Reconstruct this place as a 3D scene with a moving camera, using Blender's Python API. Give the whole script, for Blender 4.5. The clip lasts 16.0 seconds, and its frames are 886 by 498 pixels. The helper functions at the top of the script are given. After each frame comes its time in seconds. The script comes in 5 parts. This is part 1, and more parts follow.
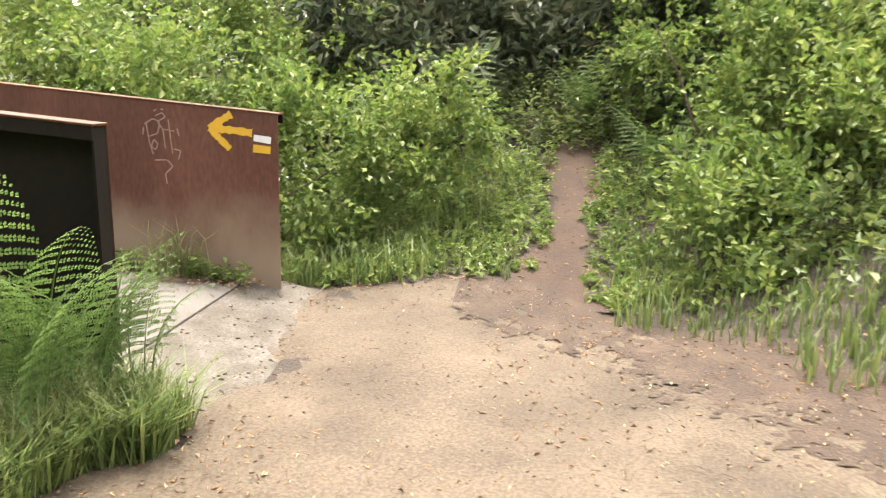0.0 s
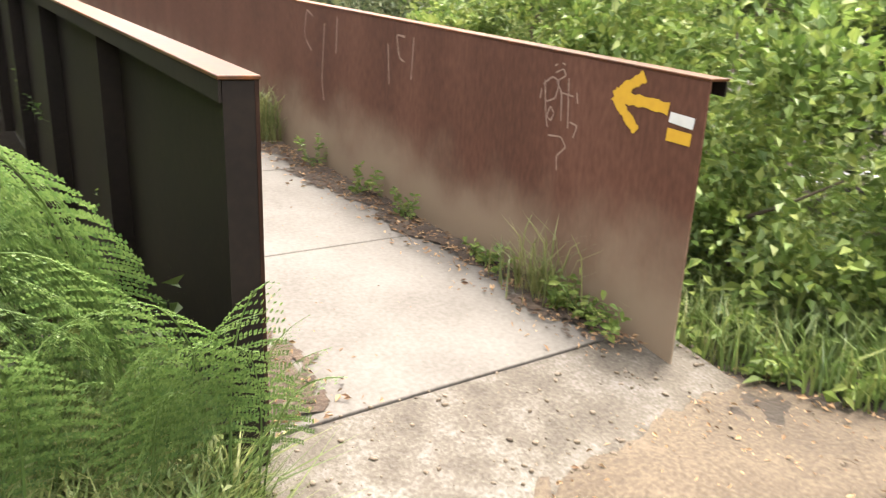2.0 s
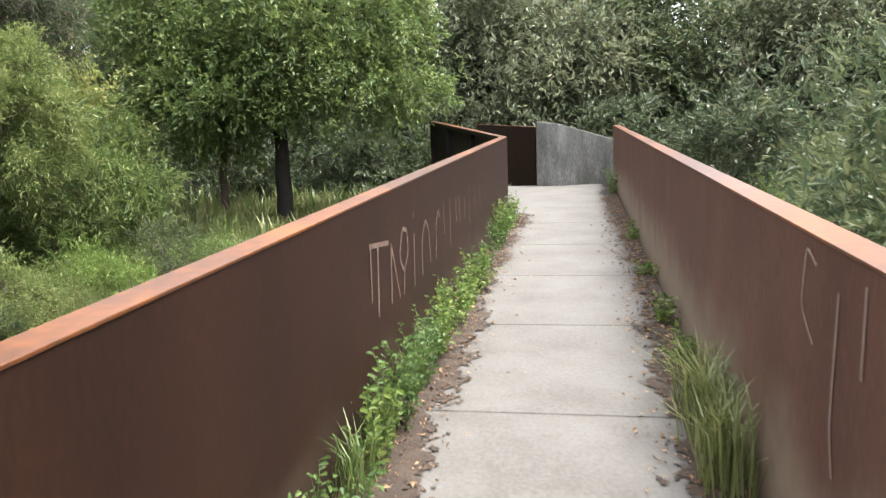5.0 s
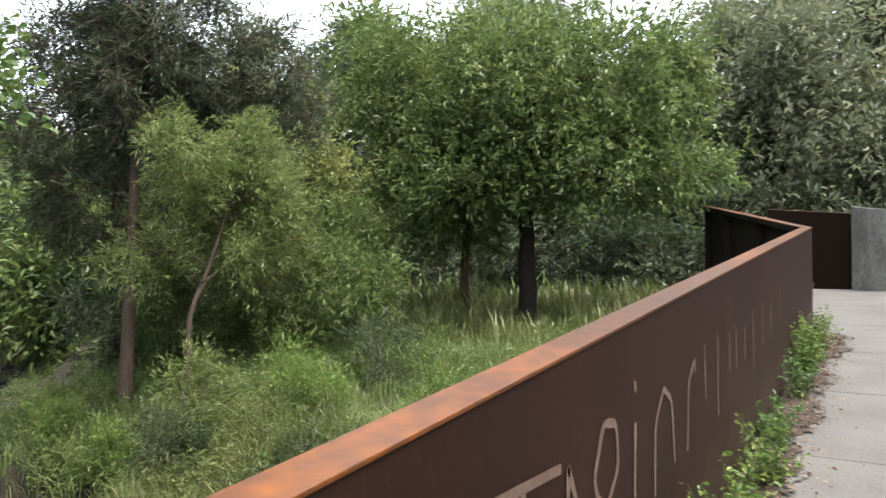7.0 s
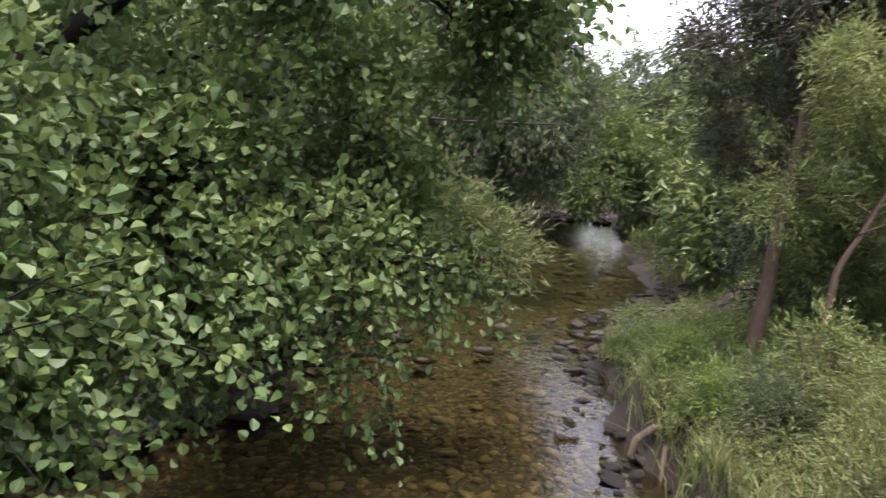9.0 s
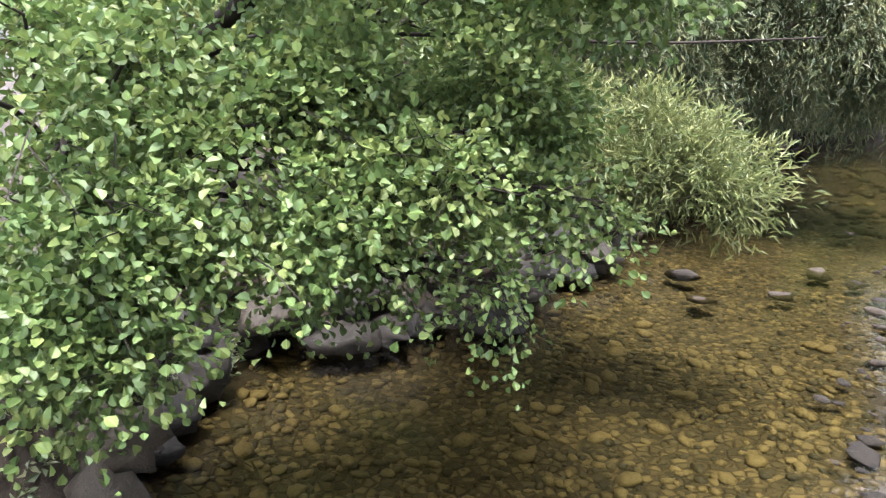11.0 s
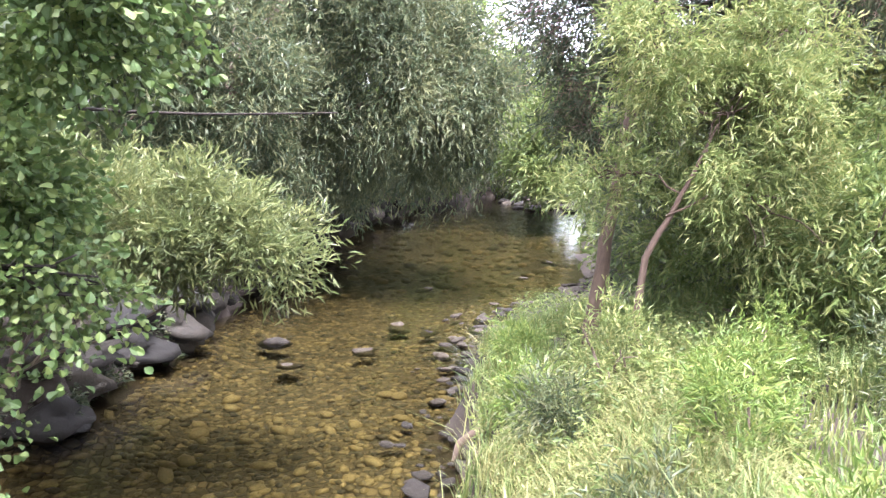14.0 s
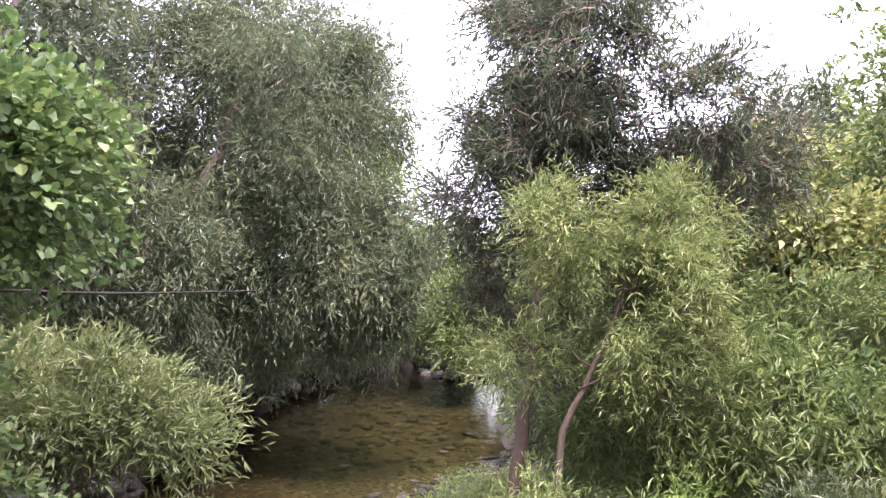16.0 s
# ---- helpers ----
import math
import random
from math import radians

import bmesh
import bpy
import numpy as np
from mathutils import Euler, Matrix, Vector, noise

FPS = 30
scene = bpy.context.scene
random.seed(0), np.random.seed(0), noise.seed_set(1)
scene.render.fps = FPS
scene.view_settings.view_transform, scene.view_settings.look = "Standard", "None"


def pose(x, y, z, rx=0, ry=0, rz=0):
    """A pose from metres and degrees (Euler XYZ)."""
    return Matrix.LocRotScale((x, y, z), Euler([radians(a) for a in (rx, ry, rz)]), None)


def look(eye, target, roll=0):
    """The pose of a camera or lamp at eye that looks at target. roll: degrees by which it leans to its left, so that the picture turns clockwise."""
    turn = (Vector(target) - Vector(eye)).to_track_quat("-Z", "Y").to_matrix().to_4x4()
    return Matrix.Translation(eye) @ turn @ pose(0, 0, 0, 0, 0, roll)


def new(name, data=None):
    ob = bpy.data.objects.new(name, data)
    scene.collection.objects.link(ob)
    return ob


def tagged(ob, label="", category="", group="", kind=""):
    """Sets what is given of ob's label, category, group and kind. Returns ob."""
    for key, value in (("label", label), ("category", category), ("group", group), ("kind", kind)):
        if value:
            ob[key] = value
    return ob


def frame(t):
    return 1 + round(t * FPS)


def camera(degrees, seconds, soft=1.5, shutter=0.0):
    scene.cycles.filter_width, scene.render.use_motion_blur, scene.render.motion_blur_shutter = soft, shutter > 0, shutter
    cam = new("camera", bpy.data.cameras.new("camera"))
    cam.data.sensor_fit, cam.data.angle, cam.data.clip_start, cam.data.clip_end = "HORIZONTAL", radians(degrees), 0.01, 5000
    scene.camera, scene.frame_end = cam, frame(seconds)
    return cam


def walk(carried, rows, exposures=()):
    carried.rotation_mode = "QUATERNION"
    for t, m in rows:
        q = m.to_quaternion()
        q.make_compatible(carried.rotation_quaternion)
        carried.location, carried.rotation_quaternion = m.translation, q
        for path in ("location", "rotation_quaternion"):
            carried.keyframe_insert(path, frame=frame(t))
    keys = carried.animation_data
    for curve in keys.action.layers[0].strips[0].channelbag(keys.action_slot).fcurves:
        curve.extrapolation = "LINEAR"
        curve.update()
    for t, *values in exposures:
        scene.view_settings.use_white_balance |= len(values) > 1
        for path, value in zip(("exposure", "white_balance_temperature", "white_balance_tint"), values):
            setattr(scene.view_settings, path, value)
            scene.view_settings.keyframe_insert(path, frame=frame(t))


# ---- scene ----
cam = camera(62.0, 16.0, soft=1.25, shutter=0.2)

# seconds, eye, target, roll
PATH = [
    (0, (0.123, 0.206, 1.48), (2.062, 0.437, 1.051), 1.6),
    (0.5, (0.676, 0.152, 1.473), (2.536, 0.665, 0.946), 1.9),
    (1, (1.262, 0.137, 1.423), (2.965, 0.982, 0.8), 1.6),
    (1.5, (1.82, 0.103, 1.43), (3.287, 1.303, 0.795), 1.7),
    (2, (2.381, 0.121, 1.444), (3.497, 1.673, 0.857), 2.5),
    (2.5, (2.94, 0.225, 1.479), (3.614, 2.015, 0.893), 2.7),
    (3, (3.433, 0.556, 1.516), (3.706, 2.444, 0.913), 2.1),
    (3.5, (3.899, 1.065, 1.584), (3.933, 2.986, 1.029), 1.3),
    (4, (4.143, 1.651, 1.656), (4.034, 3.594, 1.197), 1.3),
    (4.2, (4.213, 1.897, 1.691), (4.053, 3.847, 1.275), 0.9),
    (6.3, (4.012, 4.59, 1.875), (3.297, 6.457, 1.887), -3.3),
    (6.5, (3.984, 4.739, 1.896), (3.199, 6.578, 1.918), -2.7),
    (7, (3.873, 5.178, 1.926), (2.836, 6.888, 1.942), -0.5),
    (7.5, (3.656, 5.571, 1.906), (2.368, 7.101, 1.908), 1.3),
    (8, (3.499, 5.836, 1.893), (1.911, 7.052, 1.862), 3.0),
    (8.5, (3.486, 6.113, 1.967), (1.635, 6.859, 1.839), 4.5),
    (9, (3.502, 6.396, 2.012), (1.532, 6.635, 1.759), 5.5),
    (11.5, (3.4, 8.181, 2.172), (1.617, 7.437, 1.655), 1.9),
    (12, (3.372, 8.367, 2.099), (1.548, 7.822, 1.488), 0.8),
    (12.5, (3.293, 8.523, 2.068), (1.435, 8.148, 1.43), 0.6),
    (13, (3.284, 8.615, 2.098), (1.363, 8.484, 1.555), 1.1),
    (13.5, (3.248, 8.654, 2.117), (1.290, 8.727, 1.72), 1.8),
    (14, (3.234, 8.676, 2.144), (1.264, 8.891, 1.874), 2.8),
    (14.5, (3.250, 8.698, 2.165), (1.278, 9.0, 2.027), 3.4),
    (15, (3.287, 8.698, 2.19), (1.315, 9.027, 2.183), 3.1),
    (15.5, (3.311, 8.692, 2.203), (1.344, 9.04, 2.298), 2.6),
    (16, (3.325, 8.677, 2.214), (1.377, 9.087, 2.408), 2.3),
]

walk(cam, [(t, look(e, a, r)) for t, e, a, r in PATH],
     exposures=[(0.0, 3.58, 7100, 11), (2.0, 3.66, 7000, 10), (3.0, 3.5, 7000, 11), (4.2, 3.45, 6500, 9), (6.3, 2.8, 6250, 7), (7.5, 2.7, 6250, 8), (9.2, 2.75, 6200, 24), (11.3, 4.1, 6100, 18), (12.5, 4.3, 6050, 20), (14.5, 4.25, 5900, 25), (16.0, 3.6, 6050, 31)])

# ---- world and sun ----
world = bpy.data.worlds.new("overcast_sky")
scene.world = world
world.use_nodes = True
wn, wl = world.node_tree.nodes, world.node_tree.links
sky = wn.new("ShaderNodeTexSky")
sky.sky_type = "NISHITA"
sky.sun_disc = False
sky.sun_elevation = radians(70)
sky.sun_rotation = radians(83)
sky.air_density, sky.dust_density = 1.0, 4.0
grey = wn.new("ShaderNodeHueSaturation")
grey.inputs["Saturation"].default_value = 0.25
wl.new(sky.outputs[0], grey.inputs["Color"])
wl.new(grey.outputs[0], wn["Background"].inputs[0])
wn["Background"].inputs[1].default_value = 0.12
sun_data = bpy.data.lights.new("sun", "SUN")
sun_data.energy, sun_data.angle, sun_data.color = 0.75, radians(14), (1.0, 0.96, 0.9)
sun = new("sun", sun_data)
sun.matrix_world = look((0, 0, 30), (-8, -1, 0))

# ---- materials ----


def material(name, colours, rough=0.8, metal=0.0, scale=3.0, fine=40.0, bump=0.3, per="none", translucent=0.0, contrast=1.0, bump_size=0.01, stretch=None, spec=0.5):
    """A node material: noise at two scales between the colours, relief, and a shift of tone per piece or leaf."""
    m = bpy.data.materials.new(name)
    m.use_nodes = True
    n, l = m.node_tree.nodes, m.node_tree.links
    b = n["Principled BSDF"]
    co = n.new("ShaderNodeTexCoord")
    src = co.outputs["Object"]
    if stretch:
        mp = n.new("ShaderNodeMapping")
        mp.inputs["Scale"].default_value = stretch
        l.new(src, mp.inputs[0])
        src = mp.outputs[0]
    big, small = n.new("ShaderNodeTexNoise"), n.new("ShaderNodeTexNoise")
    big.inputs["Scale"].default_value, small.inputs["Scale"].default_value = scale, fine
    big.inputs["Detail"].default_value, small.inputs["Detail"].default_value = 5, 4
    l.new(src, big.inputs["Vector"]), l.new(src, small.inputs["Vector"])
    mixn = n.new("ShaderNodeMath")
    mixn.operation = "MULTIPLY_ADD"
    l.new(small.outputs[0], mixn.inputs[0])
    mixn.inputs[1].default_value = 0.45
    half = n.new("ShaderNodeMath")
    half.operation = "MULTIPLY"
    half.inputs[1].default_value = 0.55
    l.new(big.outputs[0], half.inputs[0])
    l.new(half.outputs[0], mixn.inputs[2])
    fac = mixn.outputs[0]
    if per != "none":
        if per == "island":
            rnd = n.new("ShaderNodeNewGeometry").outputs["Random Per Island"]
        else:
            rnd = n.new("ShaderNodeObjectInfo").outputs["Random"]
        avg = n.new("ShaderNodeMath")
        avg.operation = "MULTIPLY_ADD"
        avg.inputs[1].default_value = 0.5
        l.new(rnd, avg.inputs[0])
        sub = n.new("ShaderNodeMath")
        sub.operation = "MULTIPLY_ADD"
        sub.inputs[1].default_value, sub.inputs[2].default_value = 0.8, -0.15
        l.new(fac, sub.inputs[0])
        l.new(sub.outputs[0], avg.inputs[2])
        fac = avg.outputs[0]
    ramp = n.new("ShaderNodeValToRGB")
    el = ramp.color_ramp.elements
    spread = 0.3 / contrast
    k = len(colours)
    while len(el) < k:
        el.new(0.5)
    for i, c in enumerate(colours):
        el[i].position = 0.5 - spread + 2 * spread * i / (k - 1)
        el[i].color = (*c, 1)
    l.new(fac, ramp.inputs[0])
    l.new(ramp.outputs[0], b.inputs["Base Color"])
    b.inputs["Roughness"].default_value, b.inputs["Metallic"].default_value = rough, metal
    b.inputs["Specular IOR Level"].default_value = spec
    if bump:
        bp = n.new("ShaderNodeBump")
        bp.inputs["Strength"].default_value, bp.inputs["Distance"].default_value = bump, bump_size
        l.new(mixn.outputs[0], bp.inputs["Height"])
        l.new(bp.outputs[0], b.inputs["Normal"])
    if translucent:
        tr, mx = n.new("ShaderNodeBsdfTranslucent"), n.new("ShaderNodeMixShader")
        l.new(ramp.outputs[0], tr.inputs[0])
        mx.inputs[0].default_value = translucent
        l.new(b.outputs[0], mx.inputs[1]), l.new(tr.outputs[0], mx.inputs[2])
        l.new(mx.outputs[0], n["Material Output"].inputs[0])
    return m


def leaf_material(name, *colours, rough=0.5, translucent=0.42):
    return material(name, [(r * 0.88, g * 0.69, b * 0.86 + 0.004) for r, g, b in colours], rough=rough, scale=0.8, fine=6, bump=0, per="island", translucent=translucent, contrast=0.8, spec=0.4)


M_SOIL = material("soil", [(0.008, 0.0054, 0.003), (0.02, 0.0135, 0.008), (0.042, 0.029, 0.0175)], 0.95, scale=2, fine=45, bump=0.8, bump_size=0.03)
M_GRAVEL = material("sandy_gravel", [(0.0198, 0.013, 0.0074), (0.0545, 0.039, 0.0242), (0.1022, 0.078, 0.052)], 0.95, scale=1.3, fine=55, bump=1.0, contrast=1.6, bump_size=0.015)
M_PEBBLE = material("pebble", [(0.03, 0.02, 0.012), (0.075, 0.054, 0.034), (0.15, 0.118, 0.088)], 0.85, scale=6, fine=80, per="island", bump=0.2)
M_CONCRETE = material("deck_concrete", [(0.044, 0.036, 0.0295), (0.079, 0.07, 0.061), (0.108, 0.099, 0.089)], 0.85, scale=2.2, fine=45, bump=0.35, contrast=1.25)
M_APRON = material("worn_concrete", [(0.024, 0.018, 0.012), (0.058, 0.048, 0.036), (0.115, 0.106, 0.096)], 0.9, scale=7, fine=60, bump=0.8, contrast=1.5, bump_size=0.02)
M_BLOCK = material("weathered_concrete", [(0.03, 0.029, 0.025), (0.09, 0.086, 0.077), (0.2, 0.193, 0.178)], 0.9, scale=1.5, fine=18, bump=0.4, stretch=(3, 3, 0.8), contrast=1.3)
M_RUST = material("weathering_steel", [(0.03, 0.013, 0.008), (0.085, 0.032, 0.018), (0.13, 0.052, 0.03)], 0.55, metal=0.1, scale=1.5, fine=30, bump=0.15, bump_size=0.004, stretch=(1.5, 1.5, 0.5))
M_CAP = material("rusty_cap", [(0.026, 0.0115, 0.0065), (0.07, 0.025, 0.0085), (0.165, 0.05, 0.008)], 0.42, spec=0.28, scale=0.9, fine=18, contrast=1.6, bump=0.2, bump_size=0.003)
# Dark steel, with the plants' shade on the outer side put into the colour
M_SHADED_DARKSTEEL = material("shaded_dark_steel", [(0.0036, 0.003, 0.0024), (0.0096, 0.0066, 0.0054), (0.018, 0.012, 0.0084)], 0.6, spec=0.15, scale=3, fine=30, bump=0.2, bump_size=0.003)
M_YELLOW = material("yellow_paint", [(0.42, 0.23, 0.014), (0.55, 0.33, 0.022)], 0.6, scale=8, bump=0.1)
M_WHITE = material("white_paint", [(0.45, 0.45, 0.43), (0.6, 0.6, 0.58)], 0.6, scale=8, bump=0.1)
M_CHALK = material("scratched_marks", [(0.045, 0.021, 0.012), (0.13, 0.08, 0.052)], 0.8, scale=8, bump=0.1)
M_BARK = material("bark", [(0.035, 0.026, 0.02), (0.1, 0.075, 0.055), (0.17, 0.13, 0.1)], 0.95, scale=6, fine=50, bump=0.8, bump_size=0.02, stretch=(1, 1, 0.25))
M_BARK_TAN = material("tan_bark", [(0.027, 0.0168, 0.0108), (0.066, 0.042, 0.027), (0.102, 0.069, 0.048)], 0.9, scale=6, fine=50, bump=0.6, bump_size=0.01, stretch=(1, 1, 0.25))
# Boulder stone, darkened in its colour for the deep shade under the alder
M_SHADED_STONE = material("shaded_river_stone", [(0.0032, 0.0026, 0.0015), (0.009, 0.0072, 0.0043), (0.026, 0.021, 0.0135)], 0.75, spec=0.3, scale=5, fine=26, bump=0.9, bump_size=0.03, per="object", contrast=1.2)
M_ROCK = material("weathered_stone", [(0.008, 0.0062, 0.0038), (0.021, 0.0163, 0.01), (0.047, 0.0375, 0.025)], 0.75, spec=0.3, scale=4, fine=26, bump=0.9, bump_size=0.03, per="object", contrast=1.2)
M_BED = material("bed_stone", [(0.014, 0.012, 0.007), (0.04, 0.033, 0.016), (0.095, 0.074, 0.032), (0.17, 0.137, 0.065)], 0.7, scale=7, fine=45, bump=0.4, per="island", contrast=1.0)
M_BEDFLOOR = material("stream_bed", [(0.012, 0.009, 0.0045), (0.04, 0.03, 0.014), (0.09, 0.068, 0.035)], 0.9, scale=9, fine=50, bump=0.8, bump_size=0.03, contrast=1.2)


def cobbled(m, scale):
    """Lays small rounded gravel over a material: one tone for each stone, dark joints and relief."""
    n, l = m.node_tree.nodes, m.node_tree.links
    b = n["Principled BSDF"]
    base = b.inputs["Base Color"].links[0].from_socket
    co, cell, gap = n.new("ShaderNodeTexCoord"), n.new("ShaderNodeTexVoronoi"), n.new("ShaderNodeTexVoronoi")
    gap.feature = "DISTANCE_TO_EDGE"
    for v in (cell, gap):
        v.inputs["Scale"].default_value = scale
        l.new(co.outputs["Object"], v.inputs["Vector"])
    tone, ramp, joint, mix = n.new("ShaderNodeSeparateColor"), n.new("ShaderNodeValToRGB"), n.new("ShaderNodeMapRange"), n.new("ShaderNodeMix")
    el = ramp.color_ramp.elements
    el[0].color, el[1].color = (0.022, 0.018, 0.01, 1), (0.16, 0.125, 0.062, 1)
    el.new(0.55).color = (0.062, 0.049, 0.022, 1)
    l.new(cell.outputs["Color"], tone.inputs[0]), l.new(tone.outputs[0], ramp.inputs[0])
    joint.inputs[1].default_value, joint.inputs[2].default_value = 0.02, 0.16
    joint.inputs[3].default_value, joint.inputs[4].default_value = 0.1, 0.85
    l.new(gap.outputs["Distance"], joint.inputs[0])
    mix.data_type = "RGBA"
    l.new(joint.outputs[0], mix.inputs[0]), l.new(base, mix.inputs[6]), l.new(ramp.outputs[0], mix.inputs[7]), l.new(mix.outputs[2], b.inputs["Base Color"])
    bp = n.new("ShaderNodeBump")
    bp.inputs["Strength"].default_value, bp.inputs["Distance"].default_value = 0.9, 0.04
    l.new(joint.outputs[0], bp.inputs["Height"]), l.new(bp.outputs[0], b.inputs["Normal"])


cobbled(M_BEDFLOOR, 9.0)
M_SAND = material("wet_sand", [(0.032, 0.0235, 0.0165), (0.056, 0.0425, 0.031), (0.086, 0.067, 0.051)], 0.42, scale=2.5, fine=80, bump=0.3)
M_GRASS = leaf_material("grass", (0.06, 0.135, 0.026), (0.125, 0.225, 0.045), (0.25, 0.32, 0.09))
M_DRYGRASS = leaf_material("dry_grass", (0.09, 0.15, 0.034), (0.175, 0.245, 0.062), (0.3, 0.35, 0.115))
M_FERN = leaf_material("bracken", (0.05, 0.13, 0.025), (0.1, 0.21, 0.04), (0.17, 0.3, 0.07))
M_ALDER = leaf_material("alder_leaf", (0.045, 0.112, 0.022), (0.092, 0.187, 0.036), (0.19, 0.295, 0.065), rough=0.52, translucent=0.38)
M_ACACIA = leaf_material("grey_green_leaf", (0.036, 0.075, 0.026), (0.085, 0.14, 0.045), (0.2, 0.25, 0.09))
M_DARK = leaf_material("dark_leaf", (0.033, 0.066, 0.024), (0.072, 0.12, 0.043), (0.155, 0.195, 0.08))
M_LIGHT = leaf_material("light_green_leaf", (0.062, 0.15, 0.02), (0.14, 0.26, 0.04), (0.28, 0.4, 0.085))
M_BUSH = leaf_material("bush_leaf", (0.052, 0.115, 0.023), (0.118, 0.21, 0.041), (0.235, 0.325, 0.08))
M_LITTER = material("leaf_litter", [(0.07, 0.035, 0.018), (0.19, 0.11, 0.055), (0.33, 0.22, 0.12)], 0.9, scale=5, bump=0, per="island")
M_TWIG = material("dead_twig", [(0.06, 0.036, 0.028), (0.135, 0.085, 0.066), (0.21, 0.14, 0.112)], 0.9, scale=5, bump=0, per="island")
M_POST = material("mossy_concrete", [(0.006, 0.0058, 0.0028), (0.0185, 0.0155, 0.0085), (0.034, 0.0295, 0.021)], 0.85, scale=7, fine=30, bump=0.6)
M_FEATHER = leaf_material("feathery_leaf", (0.075, 0.145, 0.028), (0.17, 0.27, 0.06), (0.35, 0.44, 0.135))
M_WILLOW = leaf_material("silvery_willow_leaf", (0.06, 0.115, 0.026), (0.125, 0.195, 0.05), (0.23, 0.3, 0.09))
# Leaf colour paled to carry the haze of distance
M_FAR_HAZE = leaf_material("haze_tinted_far_leaf", (0.085, 0.14, 0.062), (0.17, 0.24, 0.105), (0.31, 0.38, 0.17))
M_TAG = material("pale_scratched_tag", [(0.16, 0.1, 0.075), (0.3, 0.21, 0.165)], 0.8, scale=8, bump=0.1)
M_MAPLE = leaf_material("yellow_green_leaf", (0.13, 0.21, 0.045), (0.26, 0.36, 0.085), (0.44, 0.5, 0.17))
M_MOULD = material("leaf_mould", [(0.011, 0.006, 0.0034), (0.032, 0.019, 0.011), (0.07, 0.046, 0.028)], 0.95, scale=4, fine=60, bump=0.9, bump_size=0.02, contrast=1.3)
M_TRAIL = material("trodden_red_earth", [(0.011, 0.0055, 0.003), (0.032, 0.0168, 0.009), (0.066, 0.038, 0.022)], 0.95, scale=3, fine=50, bump=0.9, bump_size=0.02, contrast=1.3)
M_DARKBARK = material("dark_bark", [(0.008, 0.006, 0.005), (0.025, 0.02, 0.016)], 0.9, scale=8, bump=0.5, spec=0.2)
M_WOODDARK = material("weathered_wood", [(0.05, 0.035, 0.025), (0.14, 0.1, 0.07)], 0.9, scale=8, bump=0.5)


def water_material():
    m = bpy.data.materials.new("clear_stream_water")
    m.use_nodes = True
    n, l = m.node_tree.nodes, m.node_tree.links
    n.remove(n["Principled BSDF"])
    tr, gl, mx = n.new("ShaderNodeBsdfTransparent"), n.new("ShaderNodeBsdfGlossy"), n.new("ShaderNodeMixShader")
    tr.inputs[0].default_value = (0.6, 0.575, 0.43, 1)
    gl.inputs["Roughness"].default_value = 0.012
    fr, no, bp, co = n.new("ShaderNodeFresnel"), n.new("ShaderNodeTexNoise"), n.new("ShaderNodeBump"), n.new("ShaderNodeTexCoord")
    fr.inputs["IOR"].default_value = 1.42
    mp = n.new("ShaderNodeMapping")
    mp.inputs["Scale"].default_value = (1.0, 2.0, 1.0)
    no.inputs["Scale"].default_value, no.inputs["Detail"].default_value = 6.0, 4
    bp.inputs["Strength"].default_value, bp.inputs["Distance"].default_value = 0.27, 0.03
    l.new(co.outputs["Object"], mp.inputs[0]), l.new(mp.outputs[0], no.inputs["Vector"]), l.new(no.outputs[0], bp.inputs["Height"])
    l.new(bp.outputs[0], fr.inputs["Normal"]), l.new(bp.outputs[0], gl.inputs["Normal"])
    l.new(fr.outputs[0], mx.inputs[0]), l.new(tr.outputs[0], mx.inputs[1]), l.new(gl.outputs[0], mx.inputs[2])
    l.new(mx.outputs[0], n["Material Output"].inputs[0])
    return m


M_WATER = water_material()


def plate_material(name, top, strength, colours, dust):
    """Weathering steel with runs, and dust splashed up from the deck."""
    m = material(name, colours, 0.62, spec=0.18, scale=1.5, fine=30, bump=0.15, bump_size=0.004, stretch=(1.5, 1.5, 0.5))
    n, l = m.node_tree.nodes, m.node_tree.links
    b = n["Principled BSDF"]
    ramp = b.inputs["Base Color"].links[0].from_socket
    co, sep, no = n.new("ShaderNodeTexCoord"), n.new("ShaderNodeSeparateXYZ"), n.new("ShaderNodeTexNoise")
    l.new(co.outputs["Object"], sep.inputs[0]), l.new(co.outputs["Object"], no.inputs["Vector"])
    no.inputs["Scale"].default_value, no.inputs["Detail"].default_value = 2.2, 6

    def node(op, a, b2, c=None):
        q = n.new("ShaderNodeMath")
        q.operation = op
        for i, v in enumerate((a, b2, c)):
            if v is None:
                continue
            if isinstance(v, (int, float)):
                q.inputs[i].default_value = v
            else:
                l.new(v, q.inputs[i])
        return q.outputs[0]
    over = node("MULTIPLY_ADD", sep.outputs[1], -0.0743, sep.outputs[2])
    mask = n.new("ShaderNodeMapRange")
    mask.interpolation_type = "SMOOTHSTEP"
    mask.inputs[1].default_value, mask.inputs[2].default_value = top, 0.25
    mask.inputs[3].default_value, mask.inputs[4].default_value = 0.0, strength
    l.new(node("MULTIPLY_ADD", no.outputs[0], 0.7, node("SUBTRACT", over, 0.32)), mask.inputs[0])
    mx = n.new("ShaderNodeMix")
    mx.data_type = "RGBA"
    mx.inputs[7].default_value = (*dust, 1)
    l.new(mask.outputs[0], mx.inputs[0]), l.new(ramp, mx.inputs[6]), l.new(mx.outputs[2], b.inputs["Base Color"])
    return m


